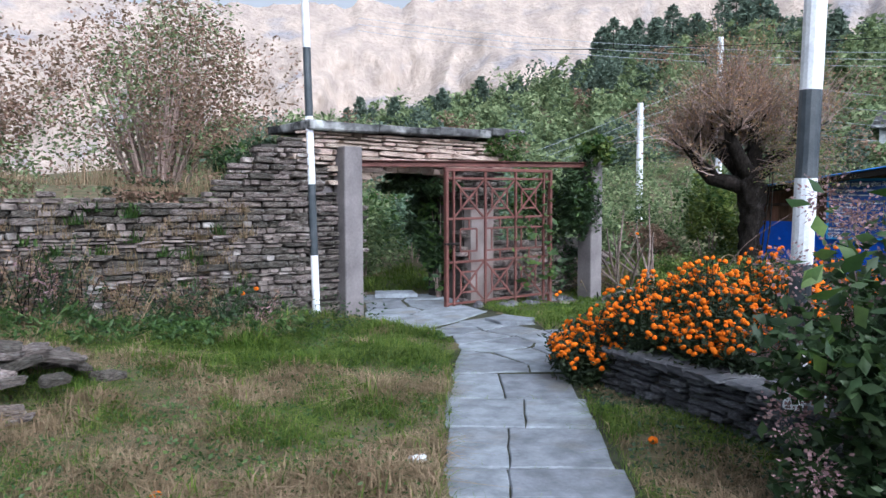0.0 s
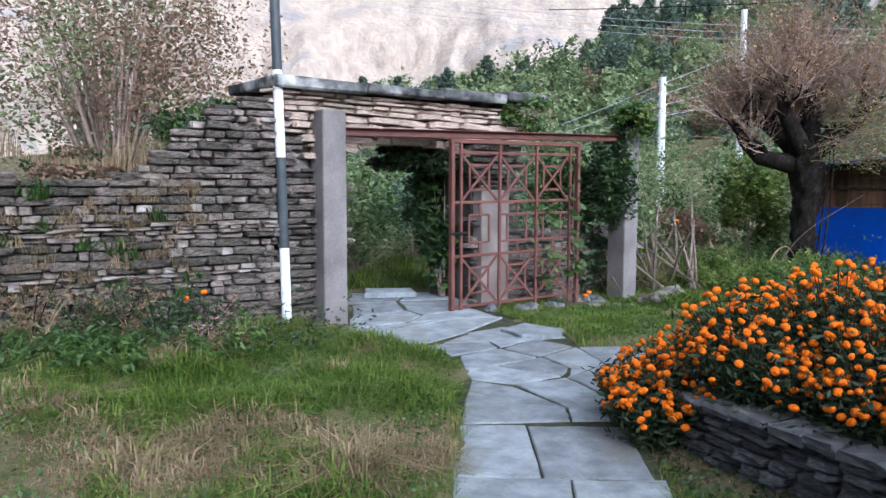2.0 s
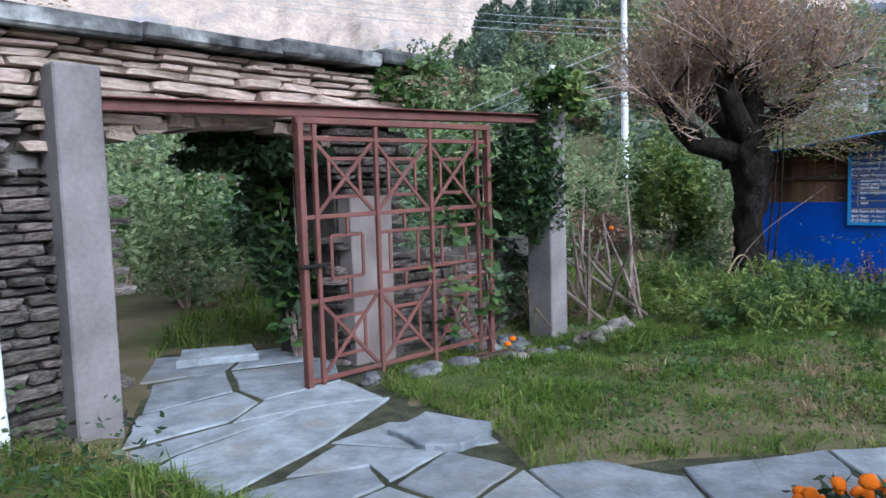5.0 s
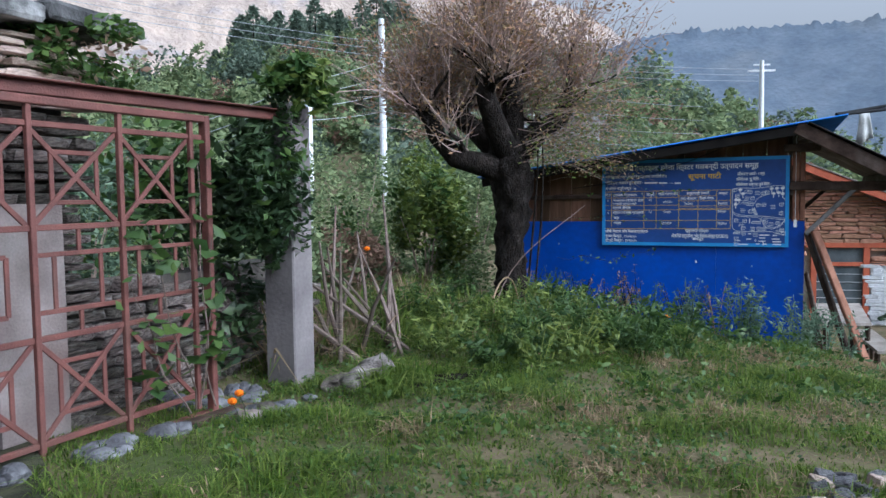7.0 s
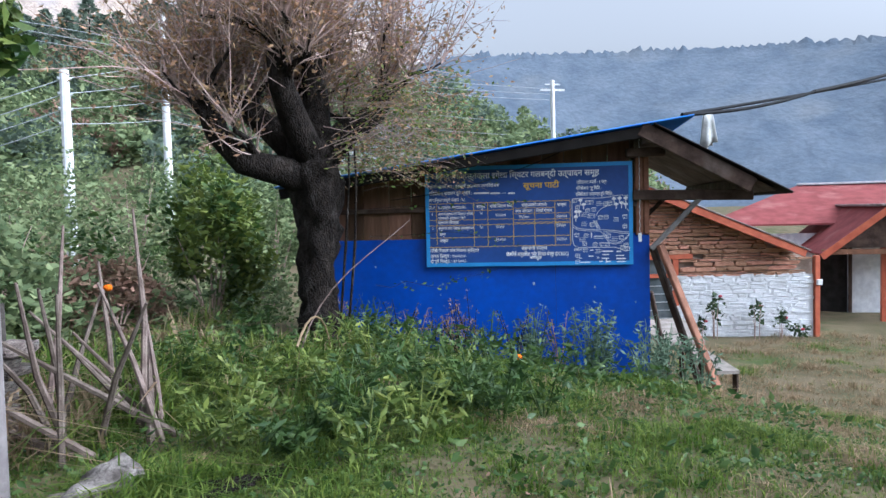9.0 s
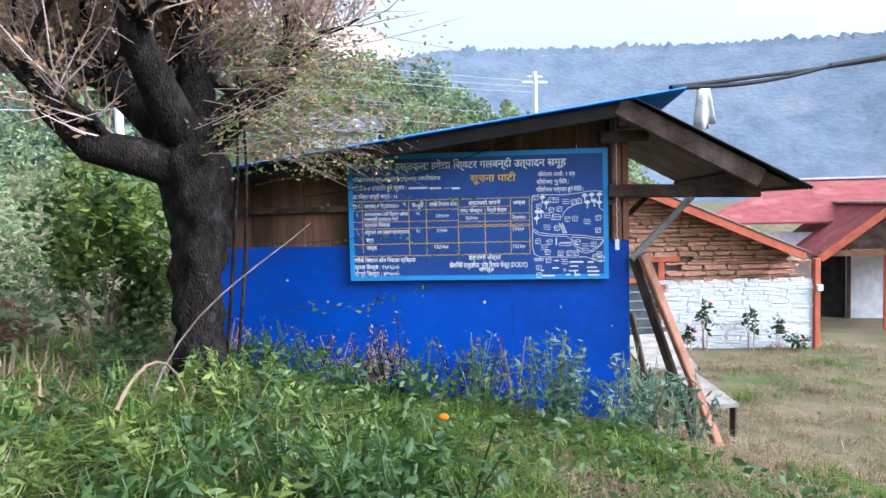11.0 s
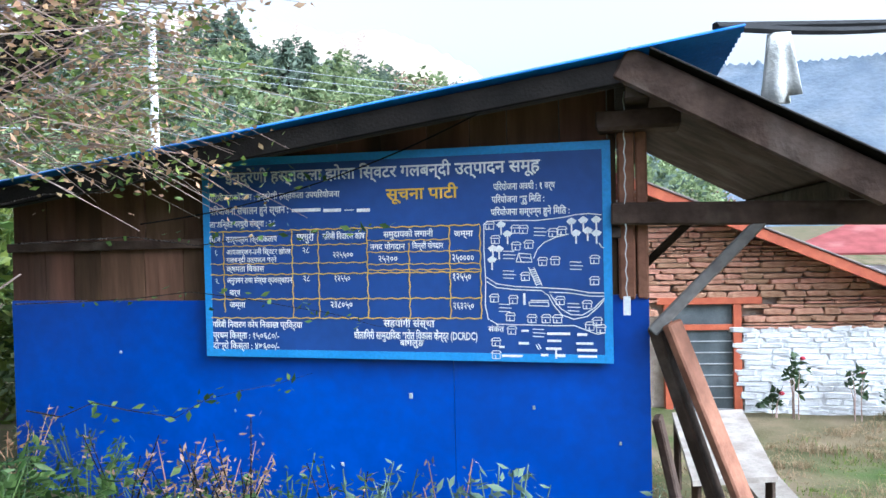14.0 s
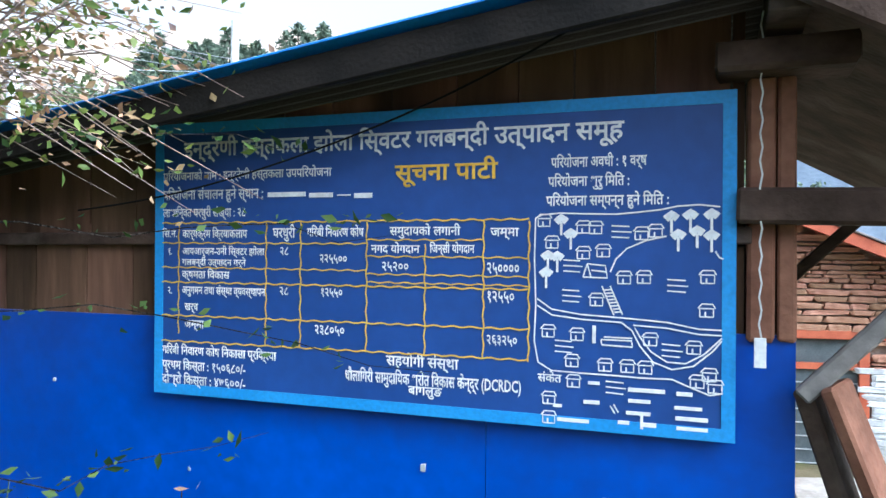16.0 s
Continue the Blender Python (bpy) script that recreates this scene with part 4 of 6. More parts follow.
# lines too faint to read, and the place name, as bars
for u0, u1, vh, vb in ((0.59, 0.772, 0.889, 0.861), (0.79, 0.9, 0.883, 0.856), (0.921, 0.98, 0.872, 0.865), (0.998, 1.078, 0.878, 0.85), (1.944, 1.985, 0.18, 0.164), (2.085, 2.211, 0.167, 0.147), (2.249, 2.302, 0.164, 0.144), (1.928, 1.985, 0.112, 0.093), (2.086, 2.162, 0.127, 0.109), (2.242, 2.334, 0.114, 0.097), (1.817, 1.849, 0.089, 0.073), (2.078, 2.162, 0.084, 0.066), (2.246, 2.353, 0.079, 0.059), (1.832, 1.948, 0.041, 0.022), (2.05, 2.09, 0.048, 0.03), (2.133, 2.182, 0.048, 0.026), (2.25, 2.353, 0.044, 0.026)):
    part("writing_bar", Geo().box(BASE + Vector((u0, -0.005, vb + (vh - vb) * 0.2)), BASE + Vector((u1, -0.001, vh - (vh - vb) * 0.1))), M_WHITE, board)
TU, TV, TL = [0.133, 0.585, 0.752, 1.056, 1.308, 1.547, 1.723], [0.759, 0.671, 0.563, 0.497, 0.349, 0.235], 0.042
for v_ in (TV[0], TV[3], TV[4], TV[5]):
    stroke([(TL, v_), (TU[6], v_ + 0.006)], 0.006, M_YELLOW, wave=0.003)
for v_ in (TV[1], TV[2]):
    stroke([(TL, v_), (TU[3], v_)], 0.005, M_YELLOW, wave=0.003)
for v_ in [0.621, 0.55, 0.517]:
    stroke([(TU[3], v_), (TU[6], v_)], 0.005, M_YELLOW, wave=0.003)
stroke([(TU[3], 0.687), (TU[5], 0.687)], 0.005, M_YELLOW, wave=0.003)
for i, u_ in enumerate(TU):
    stroke([(u_, TV[0] if i != 4 else TV[1]), (u_, TV[5] if i else TV[4] - 0.08)], 0.006, M_YELLOW, wave=0.003)
# the sketched village map
stroke([(1.747, 0.768), (1.769, 0.78), (1.838, 0.786), (1.916, 0.783), (2.04, 0.78), (2.123, 0.787), (2.196, 0.795), (2.25, 0.806), (2.32, 0.81), (2.388, 0.802)], 0.0055, M_WHITE, "map_line")
stroke([(1.747, 0.768), (1.744, 0.617), (1.75, 0.451), (1.745, 0.315), (1.76, 0.237), (1.81, 0.209), (1.918, 0.206), (2.032, 0.205), (2.125, 0.202), (2.234, 0.204), (2.305, 0.176), (2.358, 0.157), (2.399, 0.166)], 0.0055, M_WHITE, "map_line")
stroke([(1.755, 0.471), (1.81, 0.434), (1.917, 0.418), (2.088, 0.41), (2.216, 0.401), (2.322, 0.382), (2.396, 0.381)], 0.0055, M_WHITE, "map_line")
stroke([(1.755, 0.447), (1.81, 0.413), (1.917, 0.401), (2.06, 0.395), (2.097, 0.368), (2.125, 0.314), (2.171, 0.26), (2.234, 0.238), (2.305, 0.254), (2.366, 0.307), (2.396, 0.345)], 0.0055, M_WHITE, "map_line")
stroke([(2.396, 0.354), (2.34, 0.297), (2.279, 0.261), (2.216, 0.263), (2.162, 0.297), (2.125, 0.346), (2.102, 0.387), (2.216, 0.381), (2.322, 0.364), (2.396, 0.363)], 0.0055, M_WHITE, "map_line")
stroke([(2.02, 0.573), (2.04, 0.62), (2.078, 0.658), (2.142, 0.686), (2.213, 0.702)], 0.0055, M_WHITE, "map_line")
stroke([(1.991, 0.523), (2.034, 0.42)], 0.0055, M_WHITE, "map_line")
stroke([(2.02, 0.524), (2.064, 0.423)], 0.0055, M_WHITE, "map_line")
stroke([(1.989, 0.331), (2.097, 0.331), (2.099, 0.309), (1.992, 0.312), (1.989, 0.331)], 0.0055, M_WHITE, "map_line")
stroke([(1.999, 0.341), (2.099, 0.34)], 0.0055, M_WHITE, "map_line")
stroke([(1.923, 0.554), (1.938, 0.602), (2.003, 0.596), (2.01, 0.552), (1.923, 0.554)], 0.0055, M_WHITE, "map_line")
stroke([(1.938, 0.602), (1.952, 0.555)], 0.0055, M_WHITE, "map_line")
stroke([(1.953, 0.579), (2.005, 0.574)], 0.0055, M_WHITE, "map_line")
stroke([(2.373, 0.651), (2.386, 0.629), (2.399, 0.624)], 0.0055, M_WHITE, "map_line")
stroke([(2.023, 0.096), (2.04, 0.069)], 0.0055, M_WHITE, "map_line")
stroke([(2.035, 0.102), (2.052, 0.074)], 0.0055, M_WHITE, "map_line")
stroke([(1.996, 0.508), (2.023, 0.511)], 0.0055, M_WHITE, "map_line")
stroke([(2.001, 0.497), (2.029, 0.499)], 0.0055, M_WHITE, "map_line")
stroke([(2.007, 0.486), (2.034, 0.488)], 0.0055, M_WHITE, "map_line")
stroke([(2.013, 0.474), (2.04, 0.477)], 0.0055, M_WHITE, "map_line")
stroke([(2.018, 0.463), (2.046, 0.466)], 0.0055, M_WHITE, "map_line")
stroke([(2.024, 0.452), (2.051, 0.455)], 0.0055, M_WHITE, "map_line")
stroke([(2.03, 0.441), (2.057, 0.444)], 0.0055, M_WHITE, "map_line")
stroke([(2.035, 0.43), (2.062, 0.433)], 0.0055, M_WHITE, "map_line")
for a, b in [(1.779, 0.76), (1.923, 0.735), (1.967, 0.733), (2.128, 0.712), (2.176, 0.721), (1.809, 0.68), (1.924, 0.642), (1.995, 0.65), (2.069, 0.555), (2.137, 0.558), (2.349, 0.562), (2.346, 0.447), (1.972, 0.474), (1.797, 0.354), (1.903, 0.346), (2.16, 0.34), (2.305, 0.318), (2.004, 0.241), (2.082, 0.241), (2.144, 0.24), (1.885, 0.25), (2.317, 0.202), (2.356, 0.227), (2.375, 0.188), (1.891, 0.176), (1.801, 0.109), (1.801, 0.038)]:
    k = 0.022
    stroke([(a - k, b - k), (a - k, b + k * 0.3), (a + k, b + k * 0.3), (a + k, b - k), (a - k, b - k)], 0.005, M_WHITE, "map_house")
    stroke([(a - k * 1.3, b + k * 0.3), (a - k * 0.7, b + k), (a + k * 0.9, b + k), (a + k * 1.3, b + k * 0.3)], 0.005, M_WHITE, "map_house_roof")
    stroke([(a - 0.004, b - k), (a - 0.004, b - k * 0.2)], 0.006, M_WHITE, "map_house_door")
for a, b in [(1.843, 0.745), (1.878, 0.693), (1.794, 0.613), (1.829, 0.61), (1.788, 0.551), (2.229, 0.753), (2.292, 0.758), (2.361, 0.759), (2.252, 0.689), (2.314, 0.701), (2.361, 0.687)]:
    stroke([(a, b - 0.04), (a, b + 0.01)], 0.009, M_WHITE, "map_tree_trunk")
    stroke([(a - 0.02, b + 0.008), (a, b + 0.026), (a + 0.02, b + 0.01)], 0.026, M_WHITE, "map_tree_crown")
for a, b in [(2.059, 0.719), (1.886, 0.595), (2.251, 0.531), (1.883, 0.486), (1.857, 0.301), (2.234, 0.305), (2.042, 0.163)]:
    for k in (-0.02, 0.0, 0.02):
        stroke([(a - 0.035, b + k), (a + 0.035 - abs(k) * 0.4, b + k - 0.003)], 0.005, M_WHITE, "map_field")
lettering("1", 1.941, 1.9709999999999999, 0.373, 0.318, M_WHITE)
lettering("1", 2.114, 2.138, 0.068, 0.022999999999999996, M_WHITE)

# ---- the pollarded tree beside the shed ----
rng = np.random.default_rng(4)
tree = thing("pollarded_tree", pose(6.18, 16.2, zt(6.18, 16.2) - 0.1), "old pollarded tree, dark trunk, fan of bare brown shoots", "tree")
random.seed(12)
tk = [(0.02, 0, -0.2), (0.0, 0, 0.3), (-0.02, 0.0, 0.9), (0.03, 0, 1.5), (0.0, 0.02, 2.05), (0.05, 0.05, 2.5)]
tp, tr = [], []
for i in range(36):
    f_ = i / 35 * 5
    a_, k_ = min(int(f_), 4), f_ - min(int(f_), 4)
    tp.append(Vector(tk[a_]).lerp(Vector(tk[a_ + 1]), k_))
    w_ = [0.28, 0.222, 0.197, 0.205, 0.29, 0.17]
    tr.append(w_[a_] * (1 - k_) + w_[a_ + 1] * k_)
tg = Geo().tube(tp, tr, 18)
tg.v = [tuple(Vector(p) + Vector((p[0], p[1], 0)) * 0.45 * noise.fractal(Vector((p[0] * 9, p[1] * 9, p[2] * 5)), 0.8, 2, 4)) for p in tg.v]
part("trunk", tg, M_BARK, tree, smooth=True)
limbs = [[(0, 0, 2.0), (-0.35, 0.05, 2.12), (-0.75, 0.15, 2.22), (-1.0, 0.2, 2.5), (-1.1, 0.2, 2.85)], [(0, 0, 2.15), (-0.25, -0.1, 2.55), (-0.5, -0.25, 2.95), (-0.55, -0.3, 3.3)], [(0.02, 0.02, 2.3), (0.1, 0.1, 2.8), (0.1, 0.15, 3.4)], [(0.02, 0, 2.2), (0.35, -0.1, 2.55), (0.65, -0.2, 2.75), (0.85, -0.2, 3.1)], [(0, 0, 2.2), (0.2, 0.35, 2.6), (0.3, 0.7, 3.0)], [(-0.05, 0, 2.2), (-0.3, 0.4, 2.6), (-0.5, 0.7, 2.9)]]
knobs = []
for lb in limbs:
    n = len(lb)
    part("limb", Geo().tube(lb, [0.19 * (1 - 0.5 * i / (n - 1)) + 0.012 * (i == n - 1) * 3 for i in range(n)], 10), M_BARK, tree, smooth=True)
    knobs += [Vector(lb[1]).lerp(Vector(lb[2]), random.random()), Vector(lb[-1]), Vector(lb[-2]).lerp(Vector(lb[-1]), 0.4), Vector(lb[-2])]
tw, lp = Geo(), []
crown_c = Vector((-0.05, 0, 1.6))
# crooked boughs out of the pollard knobs
boughs = []
for i in range(46):
    k = random.choice(knobs)
    d = ((k - crown_c).normalized() * 0.8 + Vector((random.gauss(0, 0.6), random.gauss(0, 0.6), random.uniform(-0.2, 0.7)))).normalized()
    pts = [k]
    for s in range(5):
        d = (d + Vector((random.gauss(0, 0.33), random.gauss(0, 0.33), random.gauss(0.06, 0.25)))).normalized()
        pts.append(pts[-1] + d * random.uniform(0.1, 0.24))
    boughs.append(pts)
    part("bough", Geo().tube(pts, [0.05, 0.042, 0.034, 0.026, 0.018, 0.01], 6), M_BARK, tree, smooth=True)
for i in range(1700):
    pts0 = random.choice(boughs)
    k = pts0[random.randint(1, 5)] + Vector([random.gauss(0, 0.02) for _ in range(3)])
    d = (k - crown_c).normalized() * 0.6 + Vector((random.gauss(0, 0.55), random.gauss(0, 0.55), random.uniform(-0.4, 1.1)))
    d.normalize()
    ln = random.uniform(0.35, 1.0) if i % 2 else random.uniform(0.8, 1.75)
    pts = [k]
    for s in range(4):
        d = (d + Vector((random.gauss(0, 0.13), random.gauss(0, 0.13), random.gauss(0.04, 0.12)))).normalized()
        pts.append(pts[-1] + d * ln / 4)
    tw.tube(pts, [0.008, 0.0065, 0.005, 0.0035, 0.0016], 3)
    for s in range(random.randint(5, 13)):
        q = pts[1].lerp(pts[4], random.random())
        lp.append(q + Vector([random.gauss(0, 0.05) for _ in range(3)]))
    if random.random() < 0.7:
        q = pts[2]
        tw.tube([q, q + Vector((random.gauss(0, 0.2), random.gauss(0, 0.2), random.uniform(-0.15, 0.3)))], [0.005, 0.002], 3)
tagged(part("twig_crown", tw, M_TWIG, tree, "thin brown upright shoots"), kind="stuff")
# drooping leafy sprays on the shed side
sp, sl = Geo(), []
for i in range(150):
    k = Vector((random.uniform(-0.1, 0.9), random.uniform(-0.5, 0.2), random.uniform(2.1, 3.1)))
    d = Vector((random.uniform(0.3, 1), random.uniform(-0.9, -0.1), random.uniform(-0.3, 0.35)))
    ln = random.uniform(0.6, 1.3)
    e = k + d.normalized() * ln
    mid = k.lerp(e, 0.5) + Vector((0, 0, 0.08))
    sp.tube([k, mid, e + Vector((0, 0, -0.1))], [0.005, 0.0035, 0.0015], 3)
    for s in range(24):
        sl.append((k.lerp(e, random.random())) + Vector([random.gauss(0, 0.06) for _ in range(3)]))
tagged(part("leafy_spray", sp, M_TWIG, tree), kind="stuff")
tagged(leaves("brown_leaves", np.array(lp), 0.038, M_LEAFT, tree, 5, "small pinkish brown leaves"), kind="stuff")
tagged(leaves("pale_leaves", np.array(sl)[::2], 0.029, M_LEAFT, tree, 16, "dry brown leaves"), kind="stuff")
tagged(leaves("pale_leaves", np.array(sl)[1::2], 0.03, M_LEAFY, tree, 6, "yellow-green leaves"), kind="stuff")
for j, (x0, lean) in enumerate(((0.23, 0.03), (0.30, 0.0))):
    part("side_stem", Geo().tube([(x0 - 0.1, -x0 * 0.9, 0.5), (x0 - 0.03, -x0 * 1.05, 1.3), (x0 + lean, -x0 * 1.1, 2.0), (x0 + lean * 2, -x0, 2.7)], [0.014, 0.016, 0.013, 0.006], 6), M_BARK, tree, "thin brown side stem")
# long leafy twigs reaching over the notice board
reach = Geo()
rl = []
for a, b, c in (((0.5, -0.3, 1.7), (1.5, -0.75, 1.75), (2.25, -0.95, 1.72)), ((0.5, -0.3, 1.4), (1.45, -0.8, 1.42), (2.35, -1.1, 1.15)), ((0.5, -0.35, 0.9), (1.1, -0.7, 0.85), (1.75, -0.95, 0.98)), ((0.4, -0.3, 1.9), (1.4, -0.6, 2.1), (2.0, -0.8, 2.0))):
    bend = [Vector(a).lerp(Vector(b), i / 4) if i < 4 else Vector(b).lerp(Vector(c), (i - 4) / 4) for i in range(9)]
    bend = [p + Vector([random.gauss(0, 0.022) for _ in range(3)]) for p in bend]
    reach.tube(bend, [0.0045 - 0.0004 * i for i in range(9)], 4)
    for s in range(34):
        t_ = random.uniform(0.15, 1)
        q = Vector(a).lerp(Vector(b), t_ * 2) if t_ < 0.5 else Vector(b).lerp(Vector(c), t_ * 2 - 1)
        rl.append(q + Vector([random.gauss(0, 0.035) for _ in range(3)]))
tagged(part("twig_spray", reach, M_BARK, tree), kind="stuff")
tagged(leaves("green_leaves", np.array(rl), 0.034, M_LEAFG, tree, 7, "small fresh green leaves"), kind="stuff")

# ---- poles and wires ----
def util_pole(x, y, top, r, label, arm=False):
    p = thing("utility_pole", pose(x, y, 0), label, "pole", "utility poles")
    part("shaft", Geo().tube([(0, 0, zt(x, y) - 0.3), (0, 0, top)], [r * 1.3, r], 10), M_POLEW, p)
    if arm:
        part("crossarm", Geo().beam((-0.9, 0.5, top - 0.8), (0.9, -0.5, top - 0.8), 0.14, 0.14), M_POLEW, p)
        part("crossarm", Geo().beam((-0.55, 0.3, top - 0.35), (0.55, -0.3, top - 0.35), 0.1, 0.1), M_POLEW, p)
    else:
        for k in range(4):
            part("insulator", Geo().tube([(-0.16, 0, top - 0.2 - k * 0.36), (0.16, 0, top - 0.2 - k * 0.36)], [0.035, 0.035], 6), M_STEEL, p)
    return p


util_pole(6.88, 28.87, 5.04, 0.11, "pale grey steel utility pole with four wires")
util_pole(13.8, 41.0, 9.9, 0.14, "slender white utility pole on the slope")
util_pole(48.8, 50.3, 11.9, 0.17, "far white utility pole with crossarms", True)


def strand(name, a, b, sag, r, mtl, label, cat="wire", n=14):
    a, b = Vector(a), Vector(b)
    pts = [a.lerp(b, i / n) - Vector((0, 0, sag * 4 * (i / n) * (1 - i / n))) for i in range(n + 1)]
    return tagged(part(name, Geo().tube(pts, [r] * (n + 1), 5), mtl), label, cat, "overhead lines")


for k in range(4):
    strand("overhead_wire", (6.88, 28.87, 4.84 - k * 0.36), (13.8, 41, 8.0 - k * 0.8), 0.05, 0.012, M_WIRE, "thin grey overhead wire between poles")
    strand("overhead_wire", (13.8, 41, 8.0 - k * 0.8), (26, 33, 5.4 - k * 0.6), 0.4, 0.012, M_WIRE, "thin grey overhead wire crossing the slope")
    strand("overhead_wire", (6.88, 28.87, 4.84 - k * 0.36), (0.0, 30 + k, 2.4 - k * 0.3), 0.15, 0.010, M_WIRE, "thin grey overhead wire running to the valley")
for k in range(3):
    strand("overhead_wire", (48.8, 50.3, 11.2 - k * 0.45), (-8, 62, 16 - k * 0.5), 1.5, 0.02, M_WIRE, "far overhead wire over the hill")
strand("overhead_wire", (2.0, 19.0, 5.1), (14, 12.8, 4.6), 0.2, 0.008, M_CABLE, "thin black wire high over the yard")
T0 = SHED @ Vector((0.5, -0.38, 2.42))
T1 = (12.46, 13.69, 2.92)
cable = strand("service_cable", T0, T1, 0.06, 0.022, M_CABLE, "thick black cable tied to the roof tip", "cable")
strand("service_cable", T0, (24, 14.0, 4.9), 0.06, 0.02, M_CABLE, "second black cable beside the first", "cable")
strand("service_cable", T1, (24, 14.4, 5.3), 0.1, 0.03, M_CABLE, "thick black cable running over the yard", "cable")
cl = Geo()
cn = 9
q0 = T0.lerp(Vector(T1), 0.155) - Vector((0, 0, 0.05))
ax = Vector((0.66, -0.75, 0))
for layer, (w, h, o) in enumerate(((0.15, 0.40, 0.012), (0.20, 0.36, -0.02))):
    vs, fs = [], []
    for i in range(cn):
        for j in range(5):
            u, vv = i / (cn - 1), j / 4
            fold = 0.022 * math.sin(u * 9 + layer) * vv
            p = q0 + ax * ((u - 0.5) * w * (0.5 + 0.5 * vv) + 0.02 * layer) + Vector((0.75, 0.66, 0)) * (o + fold) - Vector((0, 0, h * vv * (1 - 0.12 * (u > 0.5))))
            vs.append(p)
    for i in range(cn - 1):
        for j in range(4):
            a = i * 5 + j
            fs.append((a, a + 5, a + 6, a + 1))
    cl.add(vs, fs)
cloth = tagged(part("hanging_cloth", cl, M_CLOTH, smooth=True), "pale grey rag hung over the cable", "cloth")
sol = cloth.modifiers.new("thick", "SOLIDIFY")
sol.thickness = 0.006

# ---- leaning timbers, bench and table by the shed ----
def timber(a, b, w, h, mtl, label, name="leaning_plank"):
    a, b = SHED @ Vector(a), SHED @ Vector(b)
    return tagged(part(name, Geo().beam(a, b, w, h, 0.01, up=(0.3, 0.4, 1)), mtl), label, "plank", "timbers leaning on the shed")


timber((0.30, -0.02, 0.98), (0.98, -0.1, -0.85), 0.05, 0.15, M_WOODR, "reddish sawn plank leaning on the shed corner")
timber((0.22, 0.03, 0.96), (0.80, 0.0, -0.85), 0.06, 0.12, M_WOODD, "dark old timber leaning on the shed corner")
timber((0.23, 0.3, 0.4), (0.5, 0.35, -0.9), 0.05, 0.12, M_WOODD, "short dark timber behind the others")


def plank_seat(name, q, z, legs, label, cat):
    """A long plank top from its four corners, on splayed legs."""
    b = thing(name, Matrix(), label, cat)
    vs = [(x, y, z - 0.045) for x, y in q] + [(x, y, z) for x, y in q]
    part("top", Geo().add(vs, BOXF), M_PALE, b)
    for i in range(4):
        c = sum((Vector(p) for p in q), Vector((0, 0))) / 4
        p = Vector(q[i]).lerp(c, 0.12)
        part("leg", Geo().beam((p.x, p.y, zt(p.x, p.y) - 0.05), (p.x, p.y, z - 0.045), 0.07, 0.05), M_WOODD, b)
    return b


plank_seat("bench", [(11.36, 14.52), (11.64, 14.33), (12.95, 15.72), (12.7, 15.95)], -0.85, 4, "long weathered plank bench in the yard", "bench")
plank_seat("plank_table", [(11.28, 15.36), (11.9, 15.0), (13.7, 16.5), (13.0, 16.9)], -0.55, 4, "weathered pale plank table beside the bench", "table")

# cord with a tag, wire over the board, white sliver
cord = thing("hanging_tag", SHED, "white paper tag on a twisted cord", "tag")
part("cord", Geo().tube([(0.07, -0.05, 2.2 - i * 0.045) if i % 2 else (0.078, -0.05, 2.2 - i * 0.045) for i in range(25)], [0.004] * 25, 4), M_CLOTH, cord)
part("tag", Geo().box((0.055, -0.056, 1.02), (0.093, -0.05, 1.12), bev=0.002), M_WHITE, cord)
wire2 = [SHED @ Vector((-0.55 - 2.3 * t_, -0.06 + 0.02 * math.sin(t_ * 9), 2.2 - 0.62 * t_ - 0.12 * math.sin(t_ * 3.1))) for t_ in [i / 20 for i in range(21)]]
tagged(part("twisted_wire", Geo().tube(wire2, [0.0045] * 21, 5), M_CABLE), "thin twisted wire hanging across the notice board", "wire")
ch = thing("paint_chips", SHED, "small bare chips in the blue paint", "paint chip")
for x, z, s in ((-1.17, 0.52, 0.022), (-0.45, 0.48, 0.016), (-2.3, 0.4, 0.012), (-1.6, 0.1, 0.015), (0.02, 0.3, 0.012), (-3.1, 0.75, 0.012)):
    part("chip", Geo().box((x, 0.044, z), (x + s, 0.0495, z + s * 1.3), jit=0.003), M_WIRE, ch)

# ---- sticks, rock and rubbish by the gate ----
random.seed(31)
for i in range(19):
    bx, by = 3.15 + random.uniform(-0.1, 0.75), 14.15 + random.uniform(-0.15, 0.6)
    d = Vector((random.gauss(-0.1, 0.55), random.gauss(0.1, 0.45), random.uniform(0.5, 1.2)))
    if i % 5 == 0:
        d = Vector((-0.75, 0.1, random.uniform(0.55, 0.9)))
        bx += random.uniform(0.2, 0.5)
    ln = random.uniform(0.9, 1.9)
    d = d.normalized() * ln
    z0 = zt(bx, by) - 0.03
    p0 = Vector((bx, by, z0))
    tagged(part("dry_branch", Geo().tube([p0, p0 + d * 0.5 + Vector((random.gauss(0, 0.03), random.gauss(0, 0.03), 0)), p0 + d], [random.uniform(0.018, 0.036), 0.02, 0.009], 6), M_STICK), "dry pruned branch leaning in a heap", "branch", "heap of branches")


